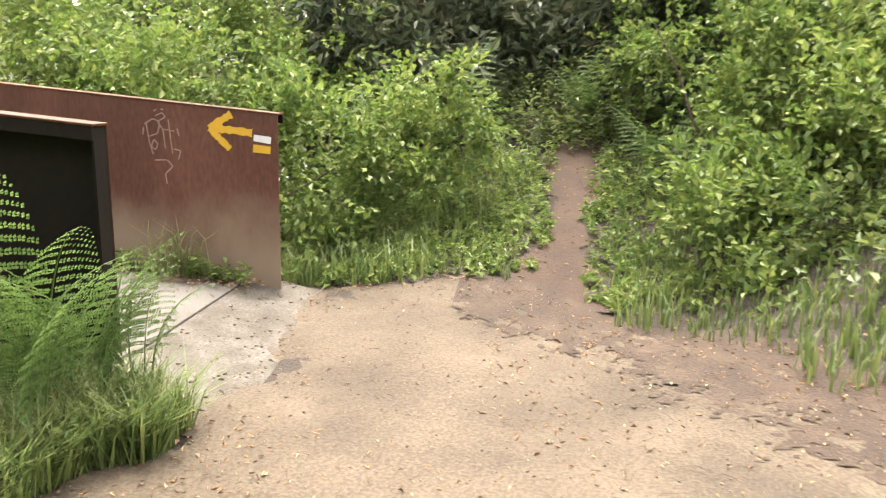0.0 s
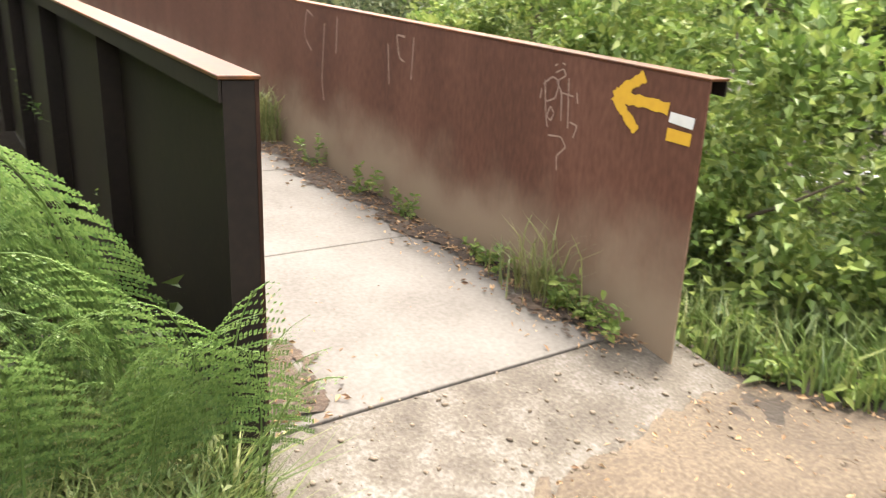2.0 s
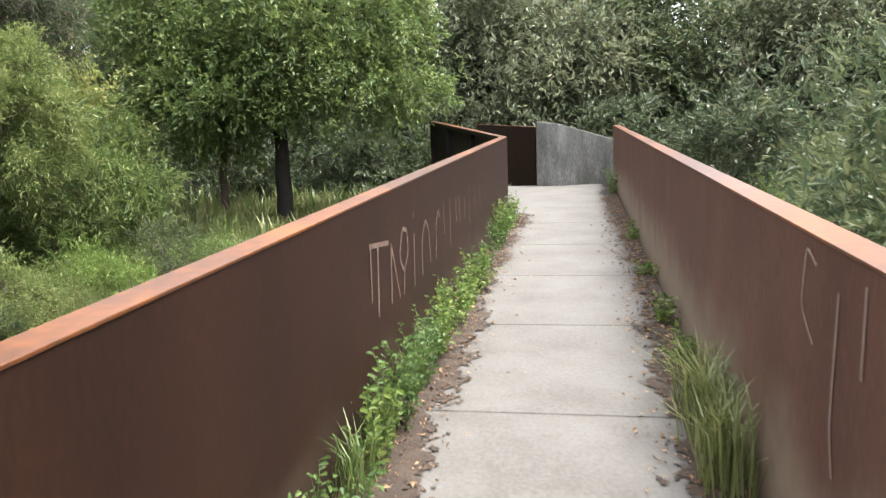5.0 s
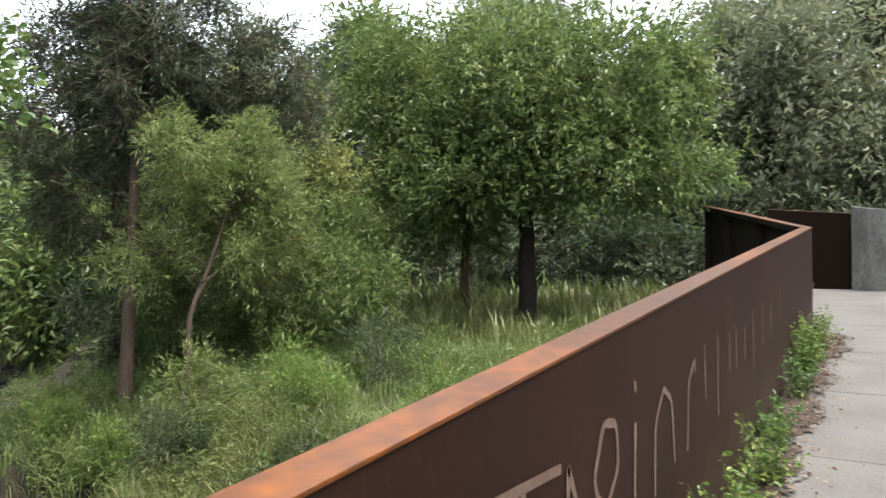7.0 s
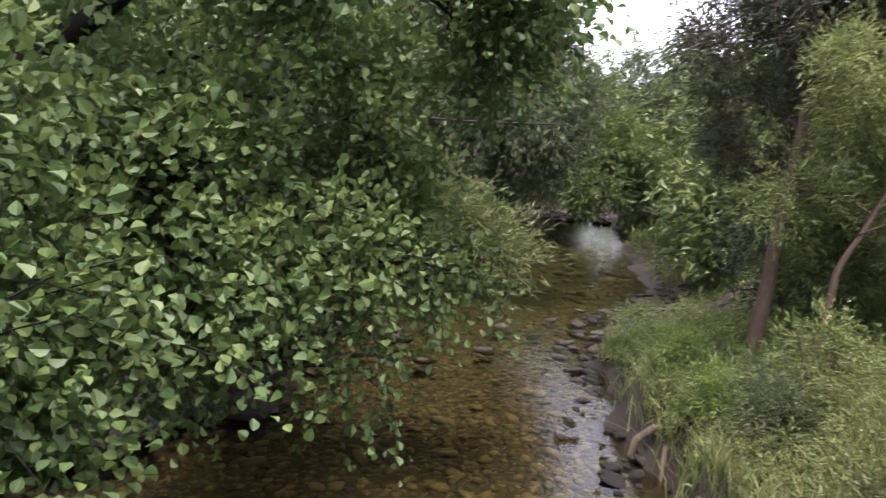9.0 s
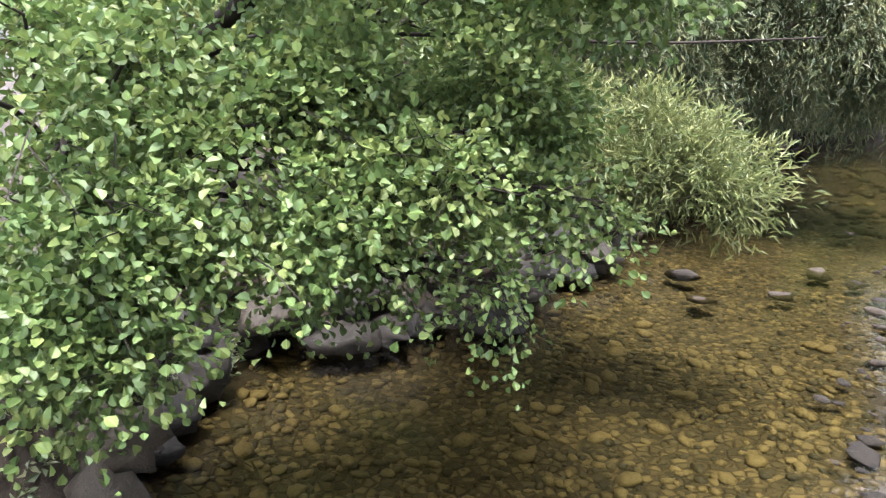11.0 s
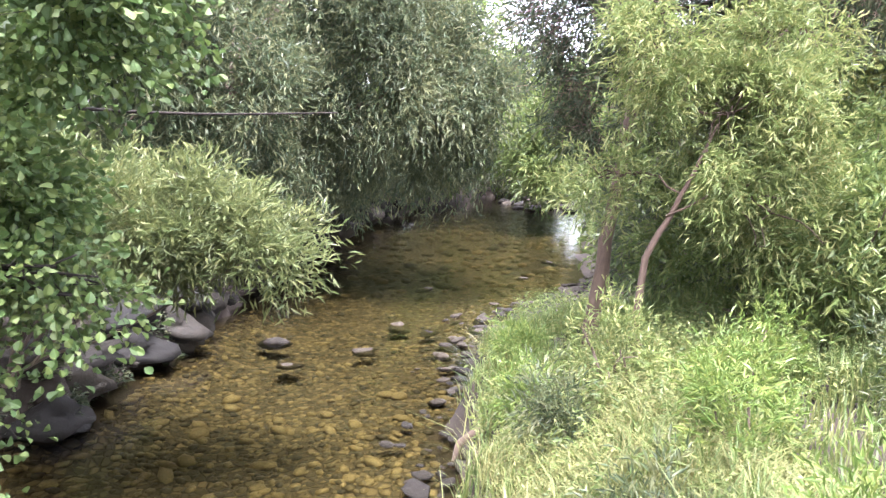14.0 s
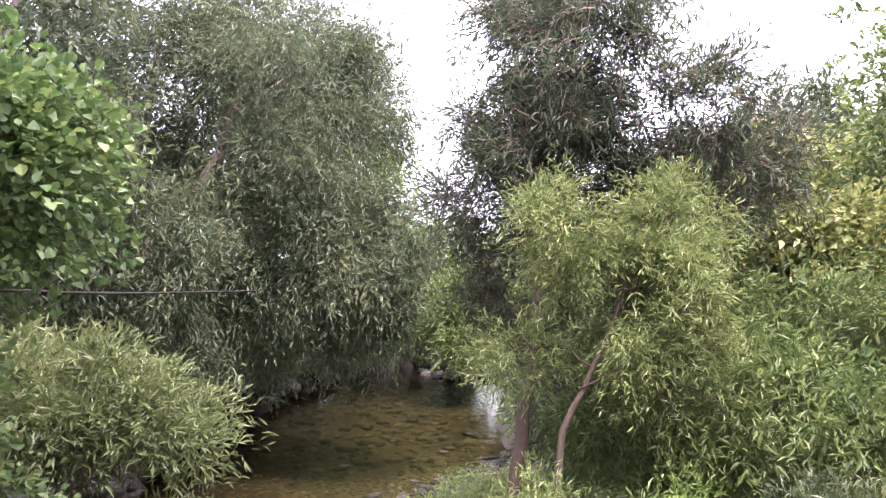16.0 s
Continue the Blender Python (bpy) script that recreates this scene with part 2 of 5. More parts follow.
# One steel in two tones: left painted as shaded, right as lit and dusty
M_PLATE_SHADED = plate_material("shaded_weathering_steel_plate", 0.6, 0.6, [(0.0058, 0.0021, 0.001), (0.0158, 0.0052, 0.0021), (0.028, 0.0098, 0.0041)], (0.045, 0.03, 0.02))
M_PLATE_LIT_DUSTY = plate_material("lit_dusty_steel_plate", 0.78, 0.9, [(0.034, 0.0145, 0.0095), (0.085, 0.037, 0.024), (0.14, 0.066, 0.044)], (0.2, 0.15, 0.105))

# ---- mesh helpers ----
rng = np.random.default_rng(7)


def mesh(name, verts, faces, mat, smooth=False):
    """A mesh from an array of vertices and a list of face arrays (each n x corners)."""
    me = bpy.data.meshes.new(name)
    verts = np.asarray(verts, dtype=np.float32)
    groups = [np.asarray(f, dtype=np.int32) for f in (faces if isinstance(faces, list) else [faces]) if len(f)]
    loops = np.concatenate([g.ravel() for g in groups])
    sizes = np.concatenate([np.full(len(g), g.shape[1]) for g in groups])
    me.vertices.add(len(verts)), me.loops.add(len(loops)), me.polygons.add(len(sizes))
    me.vertices.foreach_set("co", verts.ravel())
    me.loops.foreach_set("vertex_index", loops)
    me.polygons.foreach_set("loop_start", np.concatenate([[0], np.cumsum(sizes)[:-1]]).astype(np.int32))
    me.polygons.foreach_set("use_smooth", np.full(len(sizes), smooth))
    me.update(calc_edges=True)
    me.validate()
    me.materials.append(mat)
    return me


def put(name, me, parent=None, label=""):
    ob = new(name, me)
    if parent is not None:
        ob.parent = parent
    return tagged(ob, label)


def part(name, bm, mat, parent, label=""):
    me = bpy.data.meshes.new(name)
    bm.to_mesh(me)
    bm.free()
    me.materials.append(mat)
    return put(name, me, parent, label)


def thing(name, x, y, z, label, category, group="", kind=""):
    ob = new(name)
    ob.location = (x, y, z)
    return tagged(ob, label, category, group, kind)


def box(bm, x0, x1, y0, y1, z0, z1, bevel=0.0):
    """Adds a box; each z may be a pair, at y0 and at y1, for a slope along y."""
    a0, a1 = z0 if isinstance(z0, tuple) else (z0, z0)
    b0, b1 = z1 if isinstance(z1, tuple) else (z1, z1)
    v = [bm.verts.new(p) for p in ((x0, y0, a0), (x1, y0, a0), (x1, y1, a1), (x0, y1, a1), (x0, y0, b0), (x1, y0, b0), (x1, y1, b1), (x0, y1, b1))]
    fs = [bm.faces.new([v[i] for i in q]) for q in ((3, 2, 1, 0), (4, 5, 6, 7), (0, 1, 5, 4), (1, 2, 6, 5), (2, 3, 7, 6), (3, 0, 4, 7))]
    if bevel:
        bmesh.ops.bevel(bm, geom=list({e for f in fs for e in f.edges}), offset=bevel, segments=2, affect="EDGES", profile=0.5)
    return bm


def unit(v):
    return v / np.maximum(np.linalg.norm(v, axis=-1, keepdims=True), 1e-9)


def tube(points, radii, sides=8):
    """Vertices and faces of a tapered tube through the points."""
    p = np.asarray(points, float)
    d = unit(np.gradient(p, axis=0))
    up = np.array([0.31, 0.95, 0.05])
    a = unit(np.cross(d, up))
    b = np.cross(d, a)
    th = np.linspace(0, 2 * np.pi, sides, endpoint=False)
    r = np.asarray(radii, float)[:, None, None]
    v = p[:, None] + r * (np.cos(th)[None, :, None] * a[:, None] + np.sin(th)[None, :, None] * b[:, None])
    i = np.arange(len(p) - 1)[:, None] * sides
    j = np.arange(sides)[None]
    k = (j + 1) % sides
    f = np.stack([i + j, i + k, i + sides + k, i + sides + j], -1).reshape(-1, 4)
    return v.reshape(-1, 3), f


def joined(pieces):
    vs, fs, at = [], [], 0
    for v, f in pieces:
        vs.append(v), fs.append(np.asarray(f) + at)
        at += len(v)
    return np.concatenate(vs), fs


def leaf_mesh(name, base, along, length, width, mat, shape="kite", fold=0.25, face=None):
    """Many small leaves, each a folded blade from its base along its direction."""
    n = len(base)
    along = unit(along)
    face = rng.normal(size=(n, 3)) * 0.7 + [0, 0, 1] if face is None else face
    side = unit(np.cross(along, unit(face)))
    nor = np.cross(side, along)
    L, W = np.broadcast_to(length, n)[:, None], np.broadcast_to(width, n)[:, None]
    tip = base + along * L - nor * L * 0.12
    if shape == "kite":
        mid = base + along * L * 0.45 + nor * W * fold
        v = np.stack([base, mid + side * W / 2, tip, mid - side * W / 2], 1)
        i = np.arange(n)[:, None] * 4
        faces = [np.concatenate([i + [0, 1, 2], i + [0, 2, 3]])]
    else:
        up, cup = nor * W * fold, nor * W * fold * 0.5
        at = lambda u, w, lift: base + along * L * u + side * W * w + lift
        v = np.stack([base, at(0.3, 0.33, cup), at(0.62, 0.5, up), at(0.9, 0.34, cup), tip, at(0.9, -0.34, cup), at(0.62, -0.5, up), at(0.3, -0.33, cup)], 1)
        i = np.arange(n)[:, None] * 8
        faces = [np.concatenate([i + [0, 1, 2, 3, 4], i + [0, 4, 5, 6, 7]])]
    return mesh(name, v.reshape(-1, 3), faces, mat)


def sprigs(blobs, n, k, twig, spread=0.5, droop=0.3, shell=0.45):
    """Bases and directions of leaves on n twigs of k leaves in the blobs (x, y, z, rx, ry, rz), thicker towards the skin."""
    b = np.array(blobs, float)
    w = (b[:, 3] * b[:, 4] * b[:, 5]) ** 0.75
    pick = rng.choice(len(b), n, p=w / w.sum())
    d = unit(rng.normal(size=(n, 3)))
    r = shell + (1 - shell) * rng.random(n) ** 0.6
    lump = 1 + 0.22 * np.sin(d[:, 0] * 7 + pick) * np.sin(d[:, 1] * 6 + 2 * pick) + 0.18 * np.sin(d[:, 2] * 9 + pick)
    c = b[pick, :3] + d * b[pick, 3:] * (r * lump)[:, None]
    m = 30 if b[:, 3].max() > 1.5 else 18
    heart = unit(rng.normal(size=(len(b), m, 3))) * (0.45 + 0.5 * rng.random((len(b), m, 1)))
    own = heart[pick, rng.integers(0, m, n)]
    tight = np.minimum(np.abs(rng.normal(size=(n, 1))), 1.9) * 0.17 + 0.06
    clump = b[pick, :3] + (own + unit(rng.normal(size=(n, 3))) * tight) * b[pick, 3:] * 1.05
    c = np.where(rng.random((n, 1)) < 0.88, clump, c)
    d = unit(unit(own) * 0.6 + d * 0.7)
    out = unit(d + rng.normal(size=(n, 3)) * spread + [0, 0, -droop])
    s = np.linspace(0, 1, k)[None, :, None]
    base = c[:, None] + out[:, None] * s * twig + rng.normal(size=(n, k, 3)) * twig * 0.1
    base[..., 2] -= (s[..., 0] ** 2) * twig * droop
    sideways = unit(rng.normal(size=(n, k, 3)))
    along = unit(out[:, None] * (0.55 + 0.7 * s) + sideways * 0.85 + [0, 0, 0.22 - droop * 0.6])
    return base.reshape(-1, 3), along.reshape(-1, 3), c, out


def tree(name, label, base, trunk, radius, blobs, n, k, leaf, mats, twig=0.35, shape="kite", droop=0.3, shell=0.45, category="tree", twigs=False, group="", twig_mat=None):
    """A tree: a bent, tapered trunk, a limb into each clump of the crown, and the leaves."""
    ob = thing(name, *base, label, category, group)
    rel = lambda p: np.asarray(p, float) - np.asarray(base, float)
    pts = np.array([(0, 0, -0.15)] + [rel(p) for p in trunk])
    fine = []
    for a, b2 in zip(pts[:-1], pts[1:]):
        for s in np.linspace(0, 1, 5)[:-1]:
            fine.append(a + (b2 - a) * s + rng.normal(size=3) * radius * 0.12)
    fine.append(pts[-1])
    fine = np.array(fine)
    rad = radius * np.linspace(1.15, 0.25, len(fine))
    put("trunk", mesh("trunk", *tube(fine, rad, 9), mats[0], True), ob)
    bl = [(*rel(b2[:3]), *(b2[3:] if len(b2) == 6 else (b2[3],) * 3)) for b2 in blobs]
    for b2 in bl:
        c = np.array(b2[:3])
        j = int(np.argmin(np.abs(fine[:, 2] - (c[2] - 0.45 * b2[5]))))
        j = min(j, len(fine) - 2)
        s = np.linspace(0, 1, 7)[:, None]
        line = fine[j] + (c - fine[j]) * s + [0, 0, 0.12] * np.sin(s * np.pi) + rng.normal(size=(7, 3)) * 0.03
        limbs = [tube(line, np.linspace(rad[j] * 0.45, 0.01, 7), 6)]
        for _ in range(5):
            e = c + unit(rng.normal(size=3)) * np.array(b2[3:]) * 0.8
            a = line[rng.integers(3, 6)]
            limbs.append(tube(a + (e - a) * s + rng.normal(size=(7, 3)) * 0.03, np.linspace(rad[j] * 0.25 + 0.005, 0.005, 7), 5))
        v, f = joined(limbs)
        put("limb", mesh("limb", v, f, mats[0], True), ob)
    p, d, c, out = sprigs(bl, n, k, twig, droop=droop, shell=shell)
    size = leaf[0] * (0.7 + 0.6 * rng.random(len(p)))
    tagged(put("crown", leaf_mesh("crown", p, d, size, size * leaf[1], mats[1], shape), ob), kind="stuff")
    if twigs:
        m = min(len(c), twigs)
        i = rng.choice(len(c), m, replace=False)
        tv, tf = joined([tube([c[q] - out[q] * 0.15, c[q], c[q] + out[q] * twig * 0.8 - [0, 0, twig * droop * 0.6]], [0.005, 0.004, 0.002], 3) for q in i])
        tagged(put("twigs", mesh("twigs", tv, tf, twig_mat or mats[0]), ob), kind="stuff")
    return ob


def shrub(name, label, blobs, n, k, leaf, mat, ground, twig=0.25, shape="kite", droop=0.2, category="shrub", shell=0.35, stems=6, foot=None):
    """A bush: stems from one foot and the leaves."""
    b = np.array([q if len(q) == 6 else (*q[:3], q[3], q[3], q[3]) for q in blobs], float)
    foot = np.array([b[:, 0].mean(), b[:, 1].mean(), ground] if foot is None else foot)
    ob = thing(name, *foot, label, category)
    b[:, :3] -= foot
    parts = []
    for i in range(stems):
        c = b[i % len(b), :3] + rng.normal(size=3) * b[i % len(b), 3] * 0.4
        s = np.linspace(0, 1, 6)[:, None]
        parts.append(tube(np.array([rng.normal() * 0.1, rng.normal() * 0.1, -0.1]) * (1 - s) + c * s + rng.normal(size=(6, 3)) * 0.03, np.linspace(0.025, 0.006, 6), 5))
    v, f = joined(parts)
    tagged(put("stems", mesh("stems", v, f, M_BARK), ob), kind="stuff")
    p, d, _, _ = sprigs(b, n, k, twig, droop=droop, shell=shell)
    size = leaf[0] * (0.7 + 0.6 * rng.random(len(p)))
    tagged(put("leaves", leaf_mesh("leaves", p, d, size, size * leaf[1], mat, shape), ob), kind="stuff")
    return ob


# ---- the lie of the land ----
WATER = -1.19
XB = np.array([-60, -48, -40, -25, -16, -9.5, -7, -5.3, -4.5, -3.9, -3, 0, 4, 12, 40])
Y_NEAR = np.array([24, 17.0, 12.8, 7.6, 6.8, 6.0, 5.7, 5.4, 4.4, 3.4, 2.9, 4.0, 4.6, 4.8, 5.0])
Y_FAR = np.array([30, 24.5, 22, 17.2, 14.5, 10.9, 10.2, 9.9, 9.75, 9.65, 9.5, 9.2, 9.0, 9.2, 9.6])
bx = np.arange(-60, 40.1, 0.2)
wob = 0.13 * np.sin(bx * 2.1) + 0.09 * np.sin(bx * 4.7 + 1) + 0.05 * np.sin(bx * 9.3 + 2)
XB, Y_NEAR, Y_FAR = bx, np.interp(bx, XB, Y_NEAR) + wob, np.interp(bx, XB, Y_FAR) + np.roll(wob, 23)
SLOPE, DECK0 = 0.0743, -0.031


def deck(y):
    return DECK0 + SLOPE * y


def smooth(a, b, v):
    t = np.clip((v - a) / (b - a), 0, 1)
    return t * t * (3 - 2 * t)


def wave(x, y, s):
    return np.sin(x * s + 1.3 * np.sin(y * s * 0.7)) * np.cos(y * s * 0.9 + 0.8 * np.sin(x * s * 0.6 + 1))


def land(x, y):
    """The height of the ground."""
    x, y = np.asarray(x, float), np.asarray(y, float)
    yn, yf = np.interp(x, XB, Y_NEAR), np.interp(x, XB, Y_FAR)
    bed = WATER - 0.08 - 0.24 * smooth(0, 1.2, y - yn) * smooth(0, 2.6, yf - y)
    near = WATER - 0.08 + 1.27 * smooth(0, 0.75, yn - y) + 0.5 * smooth(0.7, 8, yn - y) * smooth(-4, -9, x)
    d = y - yf
    low = 1 - 0.6 * smooth(-5.6, -8.5, x) * smooth(3.5, 2.0, d)
    far = WATER - 0.08 + (0.75 * smooth(0, 0.5, d) + 0.62 * smooth(0.4, 1.7, d)) * low + 0.5 * smooth(1.6, 8, d) + 0.9 * smooth(8, 40, d)
    z = np.where(y < yn, near, np.where(y > yf, far, bed))
    z = z + 0.05 * wave(x, y, 1.3) * smooth(0.2, 1.5, np.maximum(yn - y, y - yf))
    # the wooded slope beside the little trail
    rise = smooth(4.7, 10.5, x) * 1.3 * smooth(2.5, 0.5, y)
    lift = smooth(-0.7, -2.5, y) * smooth(3.0, 7.5, x + 0.6 * y + 1.5) * 1.2
    return z + rise + lift


def on_path(x, y):
    """Positive on the trodden gravel."""
    x, y = np.asarray(x, float), np.asarray(y, float)
    w = 0.18 * wave(x, y, 2.3) + 0.08 * wave(x, y, 7.0)
    edge = np.interp(x, [-30, -3, 2.0, 2.9, 3.1, 4.95, 5.2, 5.6, 9], [1.9, 1.9, 1.75, 1.75, 2.3, 2.3, 1.35, 0.2, -4])
    right = np.interp(x, [-30, 1.5, 3.4, 4.1, 4.8, 5.3, 6], [-3.2, -2.4, -1.6, -1.1, -0.3, 0.3, 3])
    return np.minimum(edge - y, y - right) + w


def sheet(name, x0, x1, y0, y1, step, mat, lift=0.0, keep=None, height=land, label="", category="", rough=0.0):
    xs, ys = np.arange(x0, x1 + step / 2, step), np.arange(y0, y1 + step / 2, step)
    X, Y = np.meshgrid(xs, ys, indexing="ij")
    Z = height(X, Y) + lift + (rng.normal(size=X.shape) * rough if rough else 0)
    idx = np.arange(X.size).reshape(X.shape)
    f = np.stack([idx[:-1, :-1], idx[1:, :-1], idx[1:, 1:], idx[:-1, 1:]], -1).reshape(-1, 4)
    v = np.stack([X.ravel(), Y.ravel(), Z.ravel()], -1)
    if keep is not None:
        c = v[f].mean(1)
        f = f[keep(c[:, 0], c[:, 1])]
        used, f = np.unique(f, return_inverse=True)
        v, f = v[used], f.reshape(-1, 4)
    return tagged(put(name, mesh(name, v, f, mat, True)), label, category, kind="structure")


# ground: one sheet, finer near the walk
gx = np.unique(np.concatenate([np.linspace(-900, -62, 14), np.arange(-62, -14, 1.2), np.arange(-14, 14, 0.16), np.arange(14, 60, 1.5), np.linspace(60, 900, 14)]))
gy = np.unique(np.concatenate([np.linspace(-900, -20, 14), np.arange(-20, -4, 0.8), np.arange(-4, 20, 0.1), np.arange(20, 62, 1.5), np.linspace(62, 900, 14)]))
GX, GY = np.meshgrid(gx, gy, indexing="ij")
gi = np.arange(GX.size).reshape(GX.shape)
gf = np.stack([gi[:-1, :-1], gi[1:, :-1], gi[1:, 1:], gi[:-1, 1:]], -1).reshape(-1, 4)
ground = put("ground", mesh("ground", np.stack([GX.ravel(), GY.ravel(), land(GX, GY).ravel()], -1), gf, M_SOIL, True))
tagged(ground, "brown earth of the river banks and meadow", "ground", kind="structure")
sheet("path", -12, 6.4, -4.5, 2.5, 0.06, M_GRAVEL, 0.012, lambda x, y: on_path(x, y) > 0, height=lambda x, y: land(x, y) + 0.018 * wave(x, y, 5) * smooth(1.1, 1.5, y) * smooth(3.0, 3.3, x), label="sandy gravel path with small stones and dead twigs", category="path", rough=0.004)
sheet("stream_bed", -30, 14, 2.0, 19, 0.25, M_BEDFLOOR, 0.01, lambda x, y: (y > np.interp(x, XB, Y_NEAR) + 0.2) & (y < np.interp(x, XB, Y_FAR) - 0.15), label="brown gravel bed under shallow clear water", category="stream bed")
sheet("sand_bar", -3.6, 3, 7.3, 9.8, 0.05, M_SAND, 0.0, lambda x, y: (y > np.interp(x, [-4, -2.6, -1.7, 0, 3], [10, 9.0, 7.95, 7.5, 7.5]) + 0.1 * wave(x, y, 4)) & (y < np.interp(x, XB, Y_FAR) + 0.4),
      height=lambda x, y: WATER - 0.06 + 0.1 * smooth(-0.15, 0.7, y - np.interp(x, [-4, -2.6, -1.7, 0, 3], [10, 9.0, 7.95, 7.5, 7.5])) + 0.012 * wave(x, y, 3.1) + 0.006 * wave(x, y, 8), label="pale wet sand at the edge of the stream", category="sand")
WX = np.linspace(-62, 40, 103)
yn, yf = np.interp(WX, XB, Y_NEAR) - 0.5, np.interp(WX, XB, Y_FAR) + 0.5
wv = np.concatenate([np.stack([WX, yn, np.full_like(WX, WATER)], -1), np.stack([WX, yf, np.full_like(WX, WATER)], -1)])
wi = np.arange(102)
water = put("water", mesh("water", wv, np.stack([wi, wi + 1, wi + 104, wi + 103], -1), M_WATER))
tagged(water, "shallow clear brownish stream over stones", "stream", kind="structure")

# ---- the footbridge ----
XL, XR, Y0, YR0, YE, YRE, HIGH = 3.135, 4.89, 2.04, 1.90, 14.27, 18.3, 1.17
deck_ob = tagged(new("bridge_deck"), "pale concrete slabs of the sloping footbridge deck", "deck", kind="structure")
joints = [2.15, 3.63, 5.2, 6.8, 8.42, 10.05, 11.67, 13.3, 14.9, 16.5, 18.35]
for a, b in zip(joints[:-1], joints[1:]):
    x0 = XL + 0.02 if a < 14 else XL - 1.2
    bm = box(bmesh.new(), x0, XR - 0.02, a + 0.006, b - 0.006, (deck(a) - 0.16, deck(b) - 0.16), (deck(a), deck(b)), 0.006)
    part("slab", bm, M_CONCRETE, deck_ob)
bm = box(bmesh.new(), XL + 0.02, XR - 0.02, 2.16, 18.3, (deck(2.16) - 0.4, deck(18.3) - 0.4), (deck(2.16) - 0.03, deck(18.3) - 0.03))
part("underside", bm, M_BLOCK, deck_ob)
bm = box(bmesh.new(), XL - 0.06, XR + 0.2, 1.38, 2.147, (-0.3, -0.3), (-0.03, deck(2.147) - 0.004), 0.01)
apron = tagged(part("apron", bm, M_APRON, None), "worn pale concrete threshold before the bridge deck", "concrete slab", kind="structure")


def parapet(name, label, p0, p1, z0, z1, out, ends=(True, True), ribs=1.55, skin=None):
    """A plate parapet from p0 to p1 (x, y), its top at z0 and z1, with a flat cap and ribs on the side out (1 left of the run, -1 right)."""
    ob = thing(name, p0[0], p0[1], 0, label, "parapet")
    d = np.array(p1, float) - p0
    length = np.linalg.norm(d)
    ob.rotation_euler = (0, 0, math.atan2(d[1], d[0]) - math.pi / 2)
    o = -out

    def xs(a, b):
        return (min(o * a, o * b), max(o * a, o * b))
    at = lambda s: z0 + (z1 - z0) * s / length
    bm = box(bmesh.new(), *xs(0, 0.012), 0, length, (z0 - HIGH - 0.3, z1 - HIGH - 0.3), (z0 - 0.012, z1 - 0.012))
    plate = part("plate", bm, skin or M_PLATE_SHADED, ob)
    plate.data.materials.append(M_SHADED_DARKSTEEL)
    # the outward face takes the steel with shade in its colour
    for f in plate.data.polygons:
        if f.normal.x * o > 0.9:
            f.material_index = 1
    bm = box(bmesh.new(), *xs(-0.004, 0.115), -0.006, length + 0.006, (z0 - 0.012, z1 - 0.012), (z0, z1), 0.003)
    part("cap", bm, M_CAP, ob, "orange rusted flat cap plate")
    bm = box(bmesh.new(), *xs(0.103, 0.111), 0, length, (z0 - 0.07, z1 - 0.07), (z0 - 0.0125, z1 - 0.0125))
    part("cap_lip", bm, M_SHADED_DARKSTEEL, ob)
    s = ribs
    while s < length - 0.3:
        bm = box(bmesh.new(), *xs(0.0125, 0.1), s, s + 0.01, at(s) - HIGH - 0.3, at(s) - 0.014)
        part("rib", bm, M_SHADED_DARKSTEEL, ob)
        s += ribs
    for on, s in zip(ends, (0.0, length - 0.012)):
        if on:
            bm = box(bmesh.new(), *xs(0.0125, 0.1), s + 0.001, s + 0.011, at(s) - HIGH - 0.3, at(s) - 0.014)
            part("end_plate", bm, M_SHADED_DARKSTEEL, ob)
    return ob


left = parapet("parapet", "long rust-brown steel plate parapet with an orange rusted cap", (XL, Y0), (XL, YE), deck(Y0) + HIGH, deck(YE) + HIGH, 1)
right = parapet("parapet", "rust-brown steel plate parapet with a painted yellow arrow", (XR, YR0), (XR, YRE), deck(YR0) + HIGH, deck(YRE) + HIGH, -1, ends=(False, True), skin=M_PLATE_LIT_DUSTY)
bend = parapet("parapet", "rusted steel parapet of the bridge turning away", (XL - 0.01, YE + 0.02), (1.28, 18.2), deck(YE) + HIGH, 2.72, 1)
back = parapet("parapet", "far rusted steel parapet behind the bend", (3.3, 18.9), (1.6, 22.5), 2.55, 2.85, -1)
bm = bmesh.new()
prof = [(3.36, 18.22), (3.80, 18.15), (5.35, 18.6), (5.35, 18.95), (3.36, 18.95)]
tops = [2.63, 2.57, 2.10, 2.10, 2.63]
lo = [bm.verts.new((x, y, 0.3)) for x, y in prof]
hi = [bm.verts.new((x, y, z)) for (x, y), z in zip(prof, tops)]
bm.faces.new(lo[::-1]), bm.faces.new(hi)
for i in range(5):
    j = (i + 1) % 5
    bm.faces.new((lo[i], lo[j], hi[j], hi[i]))
bmesh.ops.bevel(bm, geom=bm.edges[:], offset=0.02, segments=2, affect="EDGES", profile=0.5)
tagged(part("concrete_wall", bm, M_BLOCK, None), "weathered grey concrete end wall with dark streaks and sloping top", "concrete wall", kind="structure")

